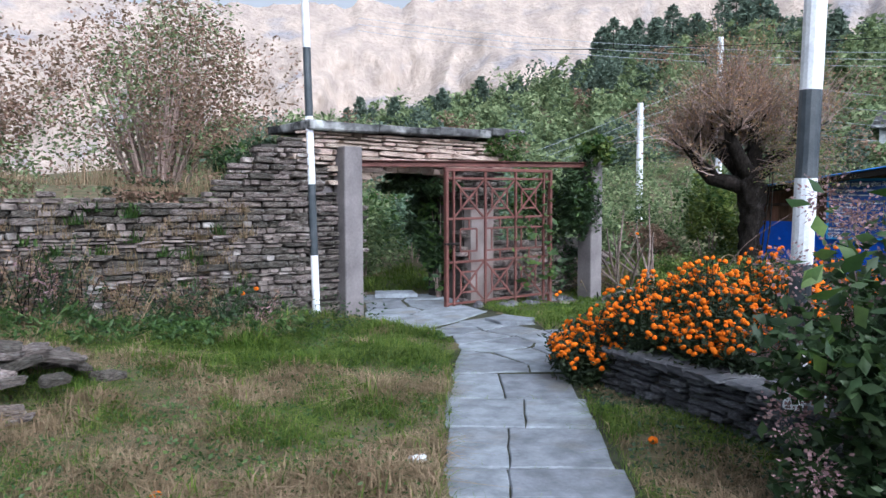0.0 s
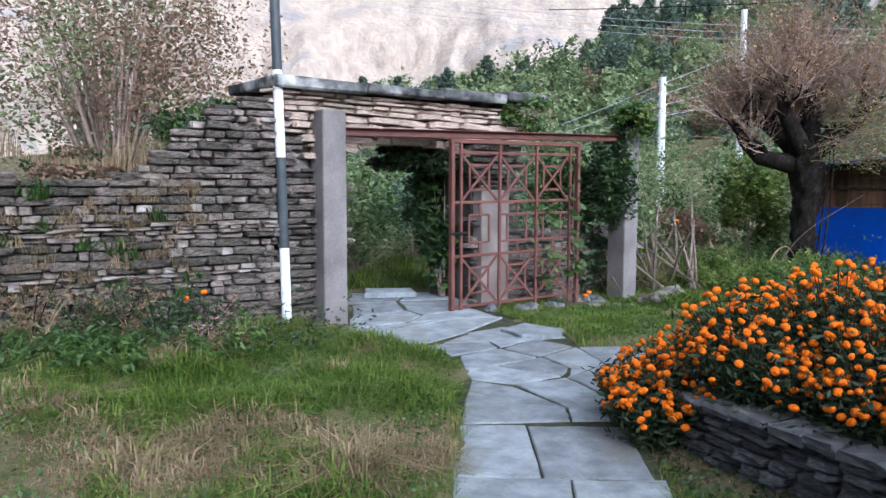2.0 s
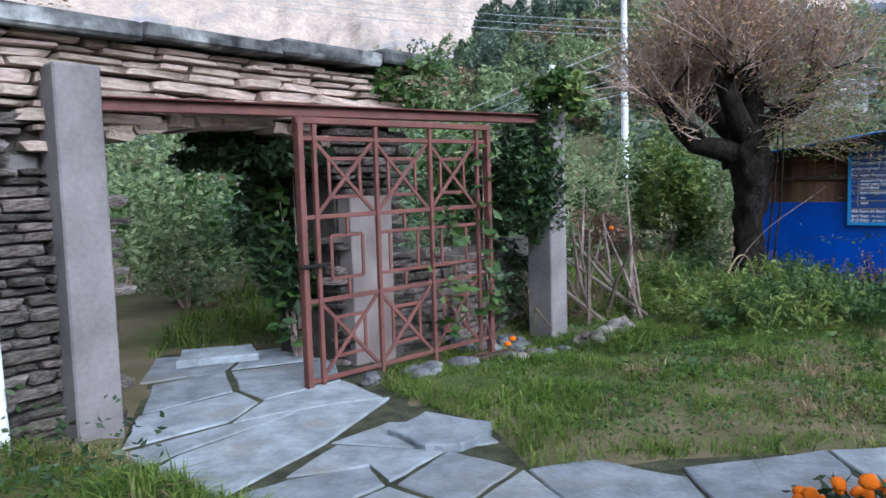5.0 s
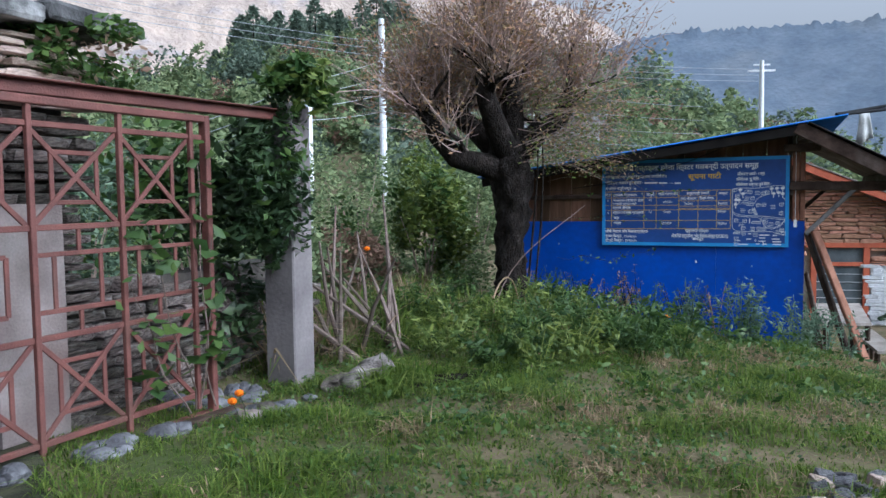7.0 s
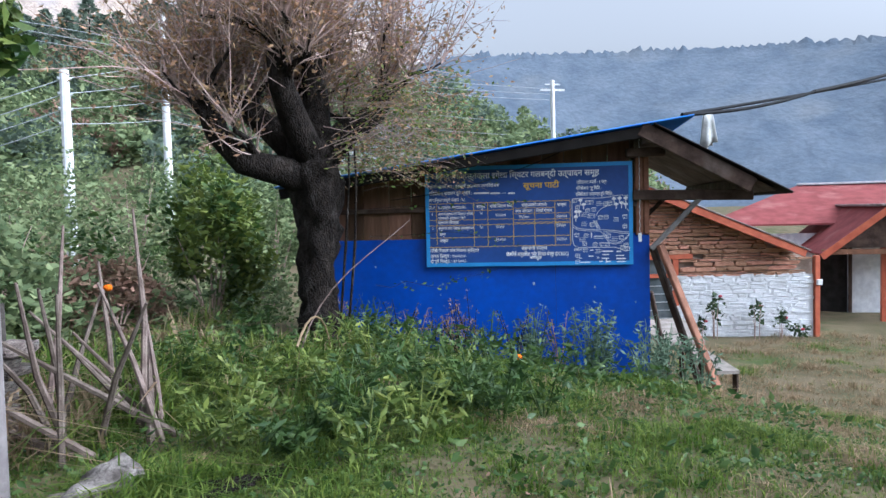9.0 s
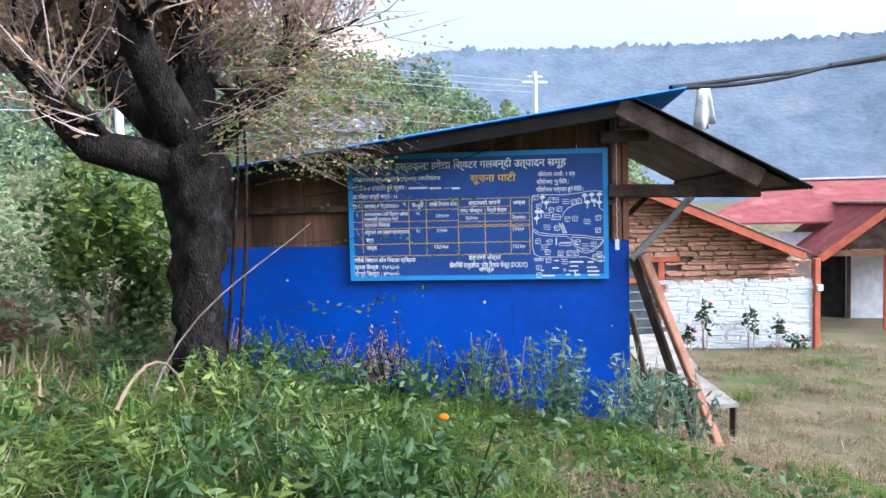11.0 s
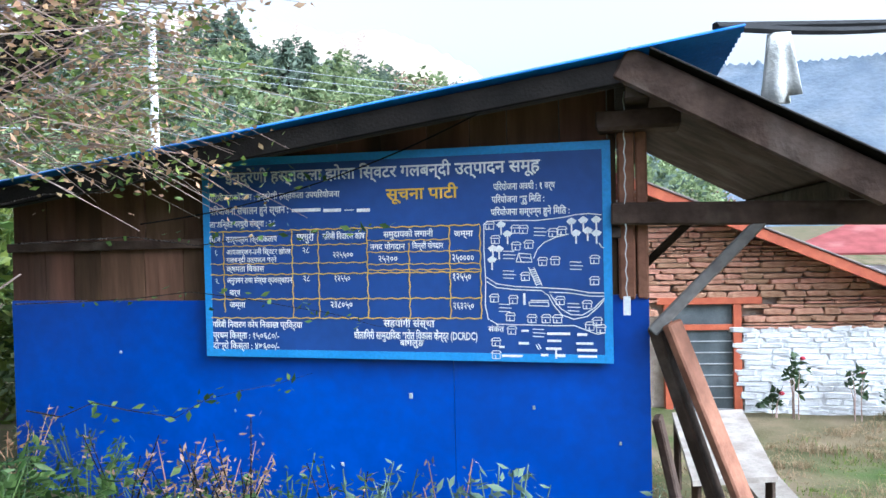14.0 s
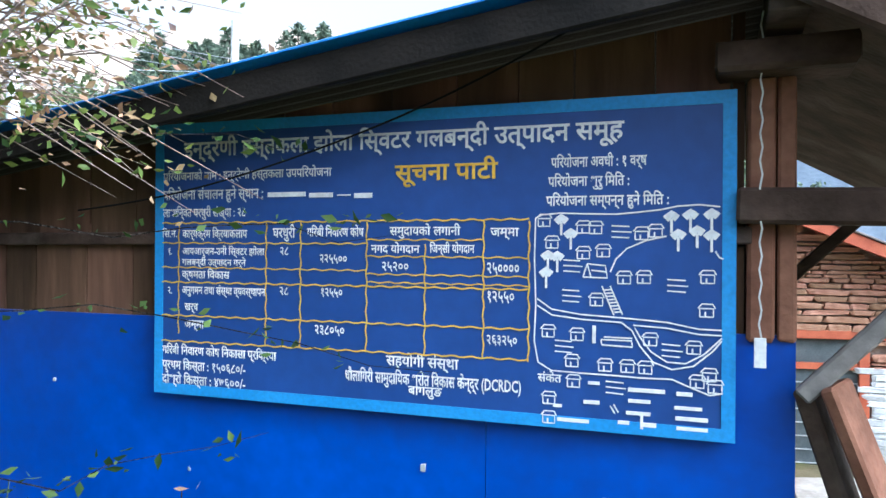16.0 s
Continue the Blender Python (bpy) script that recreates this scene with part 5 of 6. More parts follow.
def rock(name, x, y, sx, sy, sz, mtl, label, seed, z=None, rz=0):
    bm = bmesh.new()
    bmesh.ops.create_icosphere(bm, subdivisions=3, radius=1)
    for v in bm.verts:
        q = v.co.copy()
        k = 1 + 0.28 * noise.fractal(q * 1.1 + Vector((seed, 0, 0)), 0.8, 2, 4)
        v.co = Vector((q.x * sx, q.y * sy, max(q.z, -0.5) * sz)) * k
    me = bpy.data.meshes.new(name)
    bm.to_mesh(me)
    bm.free()
    me.materials.append(mtl)
    ob = new(name, me)
    ob.matrix_basis = pose(x, y, (zt(x, y) if z is None else z) + sz * 0.35, 0, 0, rz)
    return tagged(ob, label, "rock", "loose rocks")


lg = Geo().tube([Vector((2.85, 13.2, -0.07)).lerp(Vector((3.29, 13.44, 0.0)), k / 11) for k in range(12)], [0.075, 0.09, 0.1, 0.105, 0.11, 0.115, 0.12, 0.125, 0.13, 0.132, 0.13, 0.118], 16)
lg.v = [tuple(Vector(p) + Vector((0.0, 0.0, 1.0)) * 0.03 * noise.noise(Vector(p) * 14) + Vector((0.6, -0.8, 0)) * 0.04 * noise.noise(Vector(p) * 9 + Vector((5, 0, 0)))) for p in lg.v]
tagged(part("cut_log", lg, M_LOG, smooth=True), "short weathered grey cut log by the gate pillar", "log")
rock("rock", 2.86, 13.36, 0.16, 0.10, 0.09, M_STONE, "dark grey stone beside the white boulder", 7, rz=20)
rock("rock", 1.98, 12.72, 0.12, 0.08, 0.06, M_STONE, "brown stone under the iron gate", 12)
sill = thing("gate_sill", GATE @ pose(1.45, -0.1, -0.07), "old dark timber sill lying under the gate", "sill")
part("timber", Geo().beam((0.0, 0, 0.0), (1.3, -0.03, -0.01), 0.12, 0.09, 0.012), M_WOODD, sill)
part("timber", Geo().beam((1.32, -0.05, 0.0), (2.25, -0.02, -0.03), 0.10, 0.08, 0.012), M_WOODD, sill)
for k in range(16):
    p = GATE @ Vector((random.uniform(1.5, 4.3), random.uniform(-0.32, -0.12), 0))
    rock("rock", p.x, p.y, random.uniform(0.06, 0.17), random.uniform(0.05, 0.1), random.uniform(0.03, 0.06), M_BEDST, "flat grey stone along the gate sill", 20 + k, rz=random.uniform(0, 90))
for k in range(14):
    p = GATE @ Vector((random.uniform(3.5, 4.4), random.uniform(0.05, 0.6), 0))
    rock("rock", p.x, p.y, random.uniform(0.05, 0.13), random.uniform(0.05, 0.1), random.uniform(0.04, 0.08), M_BEDST, "rubble stone behind the gate hinge", 50 + k, rz=random.uniform(0, 90))
rock("rock", 2.14, 12.92, 0.1, 0.08, 0.07, M_STONE, "small stone at the gate hinge", 15)
for i in range(7):
    a = random.uniform(0, 0.9)
    tagged(part("charred_twig", Geo().tube([(3.25 + random.uniform(0, 0.3), 13.05 + random.uniform(-0.15, 0.2), zt(3.4, 13) + 0.04), (3.75 + random.uniform(0, 0.35), 13.0 + random.uniform(-0.15, 0.2), zt(3.7, 13) + 0.06)], [0.022, 0.012], 6), M_BARK), "blackened twig lying in the grass", "twig", "blackened twigs")
for i in range(40):
    x, y = -3.0 + random.uniform(-0.6, 0.5), 6.2 + random.uniform(-0.55, 0.75)
    fl = new("flat_stone", STONES[M_STONE.name][i % 8])
    fl.matrix_basis = pose(x, y, zt(x, y) + 0.03 + 0.4 * max(0, 1 - math.hypot(x + 3.0, y - 6.3) / 0.7), random.uniform(-14, 14), random.uniform(-14, 14), random.uniform(0, 180)) @ Matrix.Diagonal((random.uniform(0.15, 0.42), random.uniform(0.12, 0.26), random.uniform(0.03, 0.07), 1))
    tagged(fl, "flat pale stone in a tumbled heap", "stone", "heap of flat stones")
for i in range(34):
    a, q = random.uniform(0, 6.283), math.sqrt(random.random()) * 0.42
    x, y = 4.3 + q * math.cos(a), 9.6 + q * math.sin(a)
    pb = new("pebble", STONES[M_BEDST.name if i % 3 else M_STONEW.name][i % 8])
    pb.matrix_basis = pose(x, y, zt(x, y) + 0.03, random.uniform(-20, 20), random.uniform(-20, 20), random.uniform(0, 180)) @ Matrix.Diagonal((random.uniform(0.05, 0.13), random.uniform(0.05, 0.1), random.uniform(0.04, 0.07), 1))
    tagged(pb, "small pale stone in a heap at the path edge", "stone", "heap of small stones")
lit = Geo().box((-0.05, -0.03, 0), (0.05, 0.035, 0.035), jit=0.012, bev=0.008)
tagged(part("crumpled_wrapper", lit, M_WHITE, m=pose(0.11, 5.27, zt(0.11, 5.27) + 0.01, 5, 8, 25)), "crumpled white wrapper on the grass", "litter")

# ---- flower bed ----
BED = axes(1.62, 7.12, 0, 0.46, -0.888)
bedwall = thing("bed_wall", BED, "low dry stone edging of grey slate", "wall", kind="structure")
part("wall_core", Geo().box((-0.2, 0.06, -0.15), (2.2, 0.4, 0.30)), M_CORE, bedwall)
part("bed_soil", Geo().add([(-0.1, 0.3, 0.28), (2.3, 0.3, 0.28), (2.3, 2.3, 0.36), (-0.1, 1.9, 0.3), (-0.1, 0.3, -0.2), (2.3, 0.3, -0.2), (2.3, 2.3, -0.2), (-0.1, 1.9, -0.2)], [(0, 1, 2, 3), (0, 4, 5, 1), (1, 5, 6, 2), (2, 6, 7, 3), (3, 7, 4, 0)]), M_SOIL, bedwall)
for i in range(11):
    x = -0.1 + i * 0.2 + random.uniform(-0.03, 0.03)
    part("coping_stone", Geo().box((x, -0.06, 0.31), (x + random.uniform(0.16, 0.24), random.uniform(0.26, 0.4), 0.345 + random.uniform(0, 0.03)), jit=0.018, bev=0.015), M_BEDST, bedwall)


def head_mesh(seed):
    """A marigold head: a ruffled ball of petals."""
    r = random.Random(seed)
    bm = bmesh.new()
    bmesh.ops.create_uvsphere(bm, u_segments=10, v_segments=6, radius=1)
    for v in bm.verts:
        v.co *= r.uniform(0.88, 1.1)
        v.co.z *= 0.72
    me = bpy.data.meshes.new("flower_head")
    bm.to_mesh(me)
    bm.free()
    me.materials.append(M_PETAL)
    me.polygons.foreach_set("use_smooth", [True] * len(me.polygons))
    return me


HEADS = [head_mesh(i) for i in range(5)]
random.seed(77)


for cx, cy, h, r_ in ((1.40, 7.28, 0.42, 0.22), (1.42, 7.72, 0.42, 0.24), (1.52, 7.4, 0.55, 0.28), (1.62, 7.75, 0.55, 0.32), (1.9, 7.05, 0.78, 0.34), (2.0, 7.5, 0.92, 0.40), (2.05, 7.85, 0.72, 0.33), (2.4, 6.8, 0.9, 0.36), (2.5, 7.3, 1.08, 0.42), (2.55, 7.75, 0.98, 0.38), (3.0, 7.0, 1.05, 0.4), (3.05, 7.6, 1.15, 0.42), (3.2, 7.95, 1.0, 0.38), (3.6, 7.3, 1.15, 0.45), (3.75, 7.8, 1.1, 0.42), (2.2, 6.62, 0.62, 0.26), (2.5, 6.3, 0.68, 0.3), (2.9, 6.45, 0.82, 0.34), (3.35, 6.6, 0.95, 0.38)):
    pt = thing("marigold_plant", pose(cx, cy, 0.25 if cx > 1.75 else 0), "bushy marigold in full orange bloom", "flowering plant", "marigolds in the bed")
    z0 = 0.25 if cx > 1.75 else 0.0
    hh = h - z0
    st = Geo()
    lpn = []
    for k in range(76):
        a, q = random.uniform(0, 6.283), math.sqrt(random.random())
        tip = Vector((math.cos(a) * q * r_ * 1.25, math.sin(a) * q * r_ * 1.25, hh * (1 - 0.45 * q * q) * random.uniform(0.78, 1.08)))
        st.tube([(math.cos(a) * 0.06, math.sin(a) * 0.06, 0), tip * 0.5 + Vector((0, 0, 0.03)), tip], [0.006, 0.005, 0.003], 3)
        ob = new("flower_head", HEADS[k % 5])
        ob.parent = pt
        s = random.uniform(0.017, 0.027)
        ob.matrix_basis = Matrix.Translation(tip) @ Euler((random.gauss(0, 0.5), random.gauss(0, 0.5), 0)).to_matrix().to_4x4() @ Matrix.Scale(s, 4)
        for s_ in range(30):
            t_ = random.uniform(0.1, 0.97)
            lpn.append(tip * t_ + Vector([random.gauss(0, 0.05) for _ in range(3)]))
    tagged(part("stem_cluster", st, M_STEM, pt), kind="stuff")
    tagged(leaves("foliage", np.array(lpn), 0.026, M_STEM, pt, int(cx * 100), "dark feathery foliage", length=2.4), kind="stuff")

# single stray marigolds in the grass
for x, y, z in ((6.62, 13.65, 0.15), (1.84, 12.52, 0.10), (1.9, 12.6, 0.13), (-2.05, 9.6, 0.55), (-2.2, 9.55, 0.5), (3.55, 14.6, 0.95), (1.6, 5.6, 0.06), (-1.2, 4.6, 0.08)):
    z = max(z, zt(x, y) + 0.03)
    f = thing("fallen_marigold" if z < zt(x, y) + 0.12 else "stray_marigold", pose(x, y, z), "single orange marigold among the grass", "flower", "stray marigolds")
    ob = new("flower_head", HEADS[0])
    ob.parent = f
    ob.matrix_basis = Matrix.Scale(0.032, 4)
    if z > zt(x, y) + 0.12:
        part("stem", Geo().tube([(0.05, 0, zt(x, y) - z), (0.03, 0, (zt(x, y) - z) * 0.4), (0, 0, -0.01)], [0.005, 0.004, 0.003], 4), M_STEM, f)

# ---- shrubs ----
rng = np.random.default_rng(8)


def shrub(name, x, y, h, r, n, size, mtl, label, seed, base=None, stems=7, lumps=9, cat="shrub", extra=None, group="", shell=0.25):
    """A shrub: several stems from one foot and a loose uneven crown."""
    g = np.random.default_rng(seed)
    z = zt(x, y) if base is None else base
    s = thing(name, pose(x, y, z), label, cat, group)
    rx, ry, rz = r
    cg = Geo()
    for k in range(stems):
        a = g.uniform(0, 6.283)
        e = Vector((math.cos(a) * rx * 0.6 * g.uniform(0.3, 1), math.sin(a) * ry * 0.6 * g.uniform(0.3, 1), h + rz * g.uniform(-0.2, 0.7)))
        cg.tube([(0.05 * math.cos(a), 0.05 * math.sin(a), -0.05), e * 0.5 + Vector((0, 0, 0.05)), e], [0.012 * rz + 0.005, 0.008 * rz + 0.004, 0.003], 4)
    if stems > 1:
        tagged(part("stem_cluster", cg, M_TWIG, s), kind="stuff")
    tagged(leaves("foliage", blob(n, (0, 0, h), (rx, ry, rz), g, shell, lumps), size, mtl, s, seed), kind="stuff")
    if extra:
        m2, n2, s2, lab = extra
        tagged(leaves("second_foliage", blob(n2, (0, 0, h), (rx * 1.02, ry * 1.02, rz * 1.02), g, 0.6, lumps), s2, m2, s, seed + 1, lab), kind="stuff")
    return s


shrub("flowering_shrub", 2.55, 4.55, 0.7, (0.8, 0.7, 0.92), 6200, 0.06, M_LEAFD, "broad-leaved shrub with faded pink-brown flower heads", 41, extra=(M_LEAFG, 220, 0.085, "brighter broad leaves"), lumps=20)
for i, (x, y, z) in enumerate(((1.98, 4.7, 0.85), (2.1, 4.85, 1.25), (2.35, 4.7, 1.45), (1.95, 4.45, 0.55), (2.5, 4.9, 1.5), (2.6, 4.6, 1.3), (2.0, 4.25, 0.35), (2.25, 4.5, 1.05), (2.15, 5.05, 0.75), (2.3, 4.95, 1.6), (2.75, 4.85, 1.62), (2.1, 4.4, 0.7), (2.45, 4.35, 1.2), (2.05, 4.6, 1.0))):
    g = np.random.default_rng(60 + i)
    tagged(leaves("faded_flower_head", np.array((x, y, z)) + g.normal(size=(170, 3)) * 0.062, 0.022, M_HYDR, None, 60 + i, "dried pinkish brown flower cluster", length=1.1), category="flower", group="faded flower heads")
shrub("dry_tree", -5.5, 15.2, 2.5, (2.5, 1.9, 2.5), 6500, 0.06, M_BUSH, "thin tree with sparse grey-green and brown leaves", 43, stems=70, lumps=22, cat="tree", extra=(M_LEAFB, 11000, 0.055, "dry brown leaves"), base=0.9)
shrub("dry_tree", -9.0, 14.4, 2.0, (2.5, 1.8, 2.2), 9000, 0.06, M_LEAFB, "thin tree with dry brown and orange leaves", 44, stems=26, lumps=14, cat="tree", extra=(M_BUSH, 4000, 0.07, "sparse green leaves"), base=0.6)
shrub("wall_bush", -2.45, 11.25, 0.45, (0.75, 0.5, 0.42), 1900, 0.055, M_LEAFD, "dark green bush growing on the wall top", 45, base=1.75, extra=(M_LEAFG, 500, 0.05, "lighter leaves"))
shrub("wall_bush", -3.9, 10.9, 0.2, (0.9, 0.5, 0.35), 1200, 0.05, M_LEAFB, "dry scrub behind the wall", 46, base=1.4, extra=(M_LEAFD, 700, 0.05, "dark leaves"))
# second, lighter green imitates creeper leaves that catch the light
shrub("arch_creeper", 0.02, 12.9, 1.15, (0.62, 0.45, 1.1), 4600, 0.075, M_LEAFD, "dark leafy creeper filling the arch side", 47, base=0, extra=(M_LEAFG, 500, 0.08, "lighter green leaves, coloured as if lit"))
shrub("arch_creeper", -0.4, 12.5, 1.82, (0.8, 0.45, 0.3), 2200, 0.06, M_LEAFD, "dark creeper hanging under the arch", 48, base=0.0, stems=1)
for i, (x, y, h, r) in enumerate(((-1.6, 16.0, 0.9, 1.2), (-0.2, 16.8, 1.0, 1.3), (-2.8, 17.5, 1.2, 1.5), (-0.8, 19.0, 1.4, 1.7), (-3.6, 15.6, 0.8, 1.1), (0.9, 17.6, 1.3, 1.4))):
    shrub("valley_shrub", x, y, h, (r, r, r * 0.95), 1900, 0.075, M_LEAFS if i % 2 else M_BUSH, "grey-green brush seen through the gateway", 50 + i, extra=(M_LEAFG, 400, 0.08, "greener leaves"), group="brush beyond the gate")
shrub("pillar_ivy", 2.42, 13.72, 1.55, (0.34, 0.34, 0.95), 2300, 0.06, M_LEAFD, "dark ivy climbing the gate pillar", 58, base=0.1, stems=1, extra=(M_LEAFG, 420, 0.06, "fresh ivy leaves"), cat="ivy")
shrub("pillar_ivy", 2.62, 13.6, 2.36, (0.34, 0.26, 0.24), 500, 0.075, M_LEAFG, "ivy tuft on the pillar top", 59, base=0.05, stems=1, cat="ivy", extra=(M_LEAFY, 160, 0.07, "yellowish leaves"))
vine = thing("gate_vine", GATE @ pose(3.3, -0.02, 0), "broad-leaved green vine climbing the iron gate", "vine")
g = np.random.default_rng(61)
vp = []
for k, (x0, x1, z1) in enumerate(((0.1, 0.12, 1.75), (0.0, -0.35, 1.35), (-0.1, -0.5, 0.95), (0.15, 0.2, 1.2))):
    st_ = [Vector((x0 + (x1 - x0) * q + 0.05 * math.sin(q * 9 + k), -0.03 + 0.05 * math.cos(q * 7 + k), -0.02 + z1 * q)) for q in [i / 9 for i in range(10)]]
    part("vine_stem", Geo().tube(st_, [0.007 - 0.0005 * i for i in range(10)], 5), M_STICK, vine)
    for q in range(22):
        p = st_[g.integers(2, 10)]
        vp.append((p.x + g.normal(0, 0.07), p.y - abs(g.normal(0, 0.04)), p.z + g.normal(0, 0.06)))
tagged(leaves("vine_leaves", np.array(vp), 0.105, M_LEAFG, vine, 61, length=1.25), kind="stuff")
shrub("coping_plant", 1.0, 12.85, 0.0, (0.55, 0.4, 0.28), 900, 0.05, M_LEAFG, "creeper over the end of the coping", 62, base=2.38, stems=1, extra=(M_LEAFB, 200, 0.04, "dry leaves"))
shrub("wall_thicket", 1.9, 14.3, 1.0, (0.8, 0.6, 1.1), 1700, 0.08, M_LEAFD, "dark thicket behind the gate", 63, base=0.2, extra=(M_LEAFG, 400, 0.08, "lighter leaves"))
shrub("weeping_bush", 6.5, 19.8, 0.9, (1.0, 0.9, 1.5), 2900, 0.085, M_LEAFY, "yellow-green bush on the slope", 64, extra=(M_LEAFG, 900, 0.09, "green leaves"))
for i, (x, y, h, r, m_) in enumerate(((4.6, 24.0, 1.4, 2.0, M_BUSH), (2.2, 22.0, 1.6, 2.0, M_BUSH), (7.2, 25.5, 1.8, 1.9, M_BUSH), (0.2, 23.5, 1.8, 2.2, M_BUSH), (3.2, 17.6, 0.7, 1.0, M_BUSH), (4.6, 18.2, 0.5, 0.9, M_LEAFB), (9.6, 24.0, 1.6, 1.9, M_BUSH), (12.0, 22.5, 1.6, 1.8, M_BUSH))):
    shrub("slope_shrub", x, y, h, (r, r, r), 3400, 0.06 if m_ is M_LEAFB else 0.085, m_, "dense green shrub at the foot of the slope", 70 + i, extra=(M_BUSH, 700, 0.09, "paler leaves"), group="shrubs on the slope")

# rose bush by the brick house
ROSE = HEADS[1].copy()
ROSE.materials.clear()
ROSE.materials.append(mat("rose_petal", (0.35, 0.01, 0.03), (0.5, 0.02, 0.05), 20, 0.6, 0.2))
for i, (x, h) in enumerate(((1.55, 0.9), (2.5, 0.75), (3.05, 0.6), (1.2, 0.35), (3.5, 0.3))):
    p = HOUSE @ Vector((x, -0.35, 0))
    rs = shrub("rose_bush", p.x, p.y, h * 0.75, (0.34, 0.22, h * 0.6), 75, 0.08, M_LEAFD, "thin rose bush with a few red roses", 90 + i, group="roses by the house", stems=4)
    for k in range(1):
        ob = new("rose", ROSE)
        ob.parent = rs
        ob.matrix_basis = pose(random.uniform(-0.2, 0.2), -0.1, h * random.uniform(0.7, 1.15)) @ Matrix.Scale(0.045, 4)

# ---- woods on the hill ----
rng = np.random.default_rng(17)
SHI = SHED.inverted()
for kind_, r0, r1, n, lfs, m_, lab in (("slope_scrub", 10, 27, 150, 0.075, M_BUSH, "dense green scrub at the foot of the slope"), ("slope_dark_scrub", 10, 27, 70, 0.075, M_LEAFG, "dark scrub at the foot of the slope"), ("hillside_scrub", 24, 45, 170, 0.15, M_BUSH, "dense green scrub on the near hillside"), ("hillside_woods", 42, 100, 360, 0.33, M_BUSH, "green woods covering the hill"), ("hillside_dark_woods", 30, 98, 130, 0.3, M_PINE, "darker trees scattered over the hill"), ("hillside_autumn_scrub", 26, 80, 45, 0.2, M_LEAFB, "reddish brown scrub among the green")):
    vs, fs, o = [], [], 0
    for k in range(n):
        r = rng.uniform(r0 ** 0.8, r1 ** 0.8) ** 1.25
        az = rng.uniform(-24, 54)
        x, y = 3 + r * math.sin(radians(az)), 8 + r * math.cos(radians(az))
        if (x > 14 and y < 30) or (5 < x < 15 and 26 < y < 48 and abs((x - 2) - (y - 8) * 0.3) < 5 and r < 46):
            continue
        q_ = SHI @ Vector((x, y, 0))
        if r0 < 15 and (y < 17.6 or x > 10 or (q_.x > -5.2 and q_.y > -1) or math.hypot(x - 6.2, y - 16.2) < 1.6 or (x < 1.5 and y < 20)):
            continue
        el = np.interp(az, RIDGE_AZ, RIDGE_EL)
        if el < 1.5:
            continue
        s = rng.uniform(0.9, 1.9) * (0.8 + r / 70) * (0.6 if r0 < 15 else 1)
        c = (x, y, zt(x, y) + s * 0.5)
        v, f = leafgeo(blob(430, c, (s, s, s * rng.uniform(0.8, 1.25)), rng, 0.55, 8), lfs * (0.7 + r / 150), rng)
        vs.append(v)
        fs.append(f + o)
        o += len(v)
    tagged(new(kind_, arrmesh(kind_, np.concatenate(vs), np.concatenate(fs), m_)), lab, "woods", kind="stuff")
# conifers along the ridge
vs, fs, o = [], [], 0
cg = Geo()
for k in range(95):
    az = rng.uniform(-12, 30) if k % 3 else rng.uniform(9, 22)
    r = rng.uniform(80, 104)
    x, y = 3 + r * math.sin(radians(az)), 8 + r * math.cos(radians(az))
    z, h = zt(x, y), rng.uniform(4.0, 7.0) * (1.2 if 9 < az < 22 else 0.8)
    cg.tube([(x, y, z - 0.3), (x, y, z + h * 0.9)], [0.14, 0.04], 5)
    t_ = rng.uniform(0.1, 1, 420) ** 0.8
    a = rng.uniform(0, 6.283, 420)
    rad = (1 - t_) ** 0.55 * h * 0.33 * rng.uniform(0.3, 1.15, 420)
    c = np.stack([x + np.cos(a) * rad, y + np.sin(a) * rad, z + h * t_], 1)
    v, f = leafgeo(c, 0.42, rng, length=1.7)
    vs.append(v)
    fs.append(f + o)
    o += len(v)
tagged(new("ridge_conifers", arrmesh("ridge_conifers", np.concatenate(vs), np.concatenate(fs), M_PINE)), "dark conifers along the hill crest", "woods", kind="stuff")
tagged(part("ridge_conifer_trunks", cg, M_BARK), "conifer trunks along the crest", "woods", kind="stuff")

# ---- grass ----
rng = np.random.default_rng(23)


def blades(x, y, ln, wd, lean=0.5):
    """Bent two-piece blades of grass standing on the ground."""
    n = len(x)
    z = height(x, y) - 0.01
    a = rng.uniform(0, 6.283, n)
    b = a + rng.normal(0, 0.5, n)
    le = np.abs(rng.normal(0, lean, n))
    p0 = np.stack([x, y, z], 1)
    side = np.stack([np.cos(a), np.sin(a), np.zeros(n)], 1) * (wd / 2)[:, None]
    out = np.stack([-np.sin(b), np.cos(b), np.zeros(n)], 1)
    up = np.array([[0, 0, 1.0]])
    mid = p0 + (up + out * le[:, None] * 0.5) * (ln * 0.55)[:, None]
    tip = p0 + (up * (1 - 0.35 * np.minimum(le, 1.6))[:, None] + out * le[:, None] * 1.2) * ln[:, None]
    v = np.stack([p0 - side, p0 + side, mid + side * 0.7, mid - side * 0.7, tip], 1).reshape(-1, 3)
    k = np.arange(n)[:, None] * 5
    f = np.concatenate([k + np.array([[0, 1, 2]]), k + np.array([[0, 2, 3]]), k + np.array([[3, 2, 4]])])
    return v, f


def patch(x, y, s, seed):
    return np.array([noise.noise(Vector((a * s, b * s, seed))) for a, b in zip(x, y)])


def paved(x, y):
    return (x > np.interp(y, EDGE_Y, EDGE_L)) & (x < np.interp(y, EDGE_Y, EDGE_R)) & (y < 13.4)


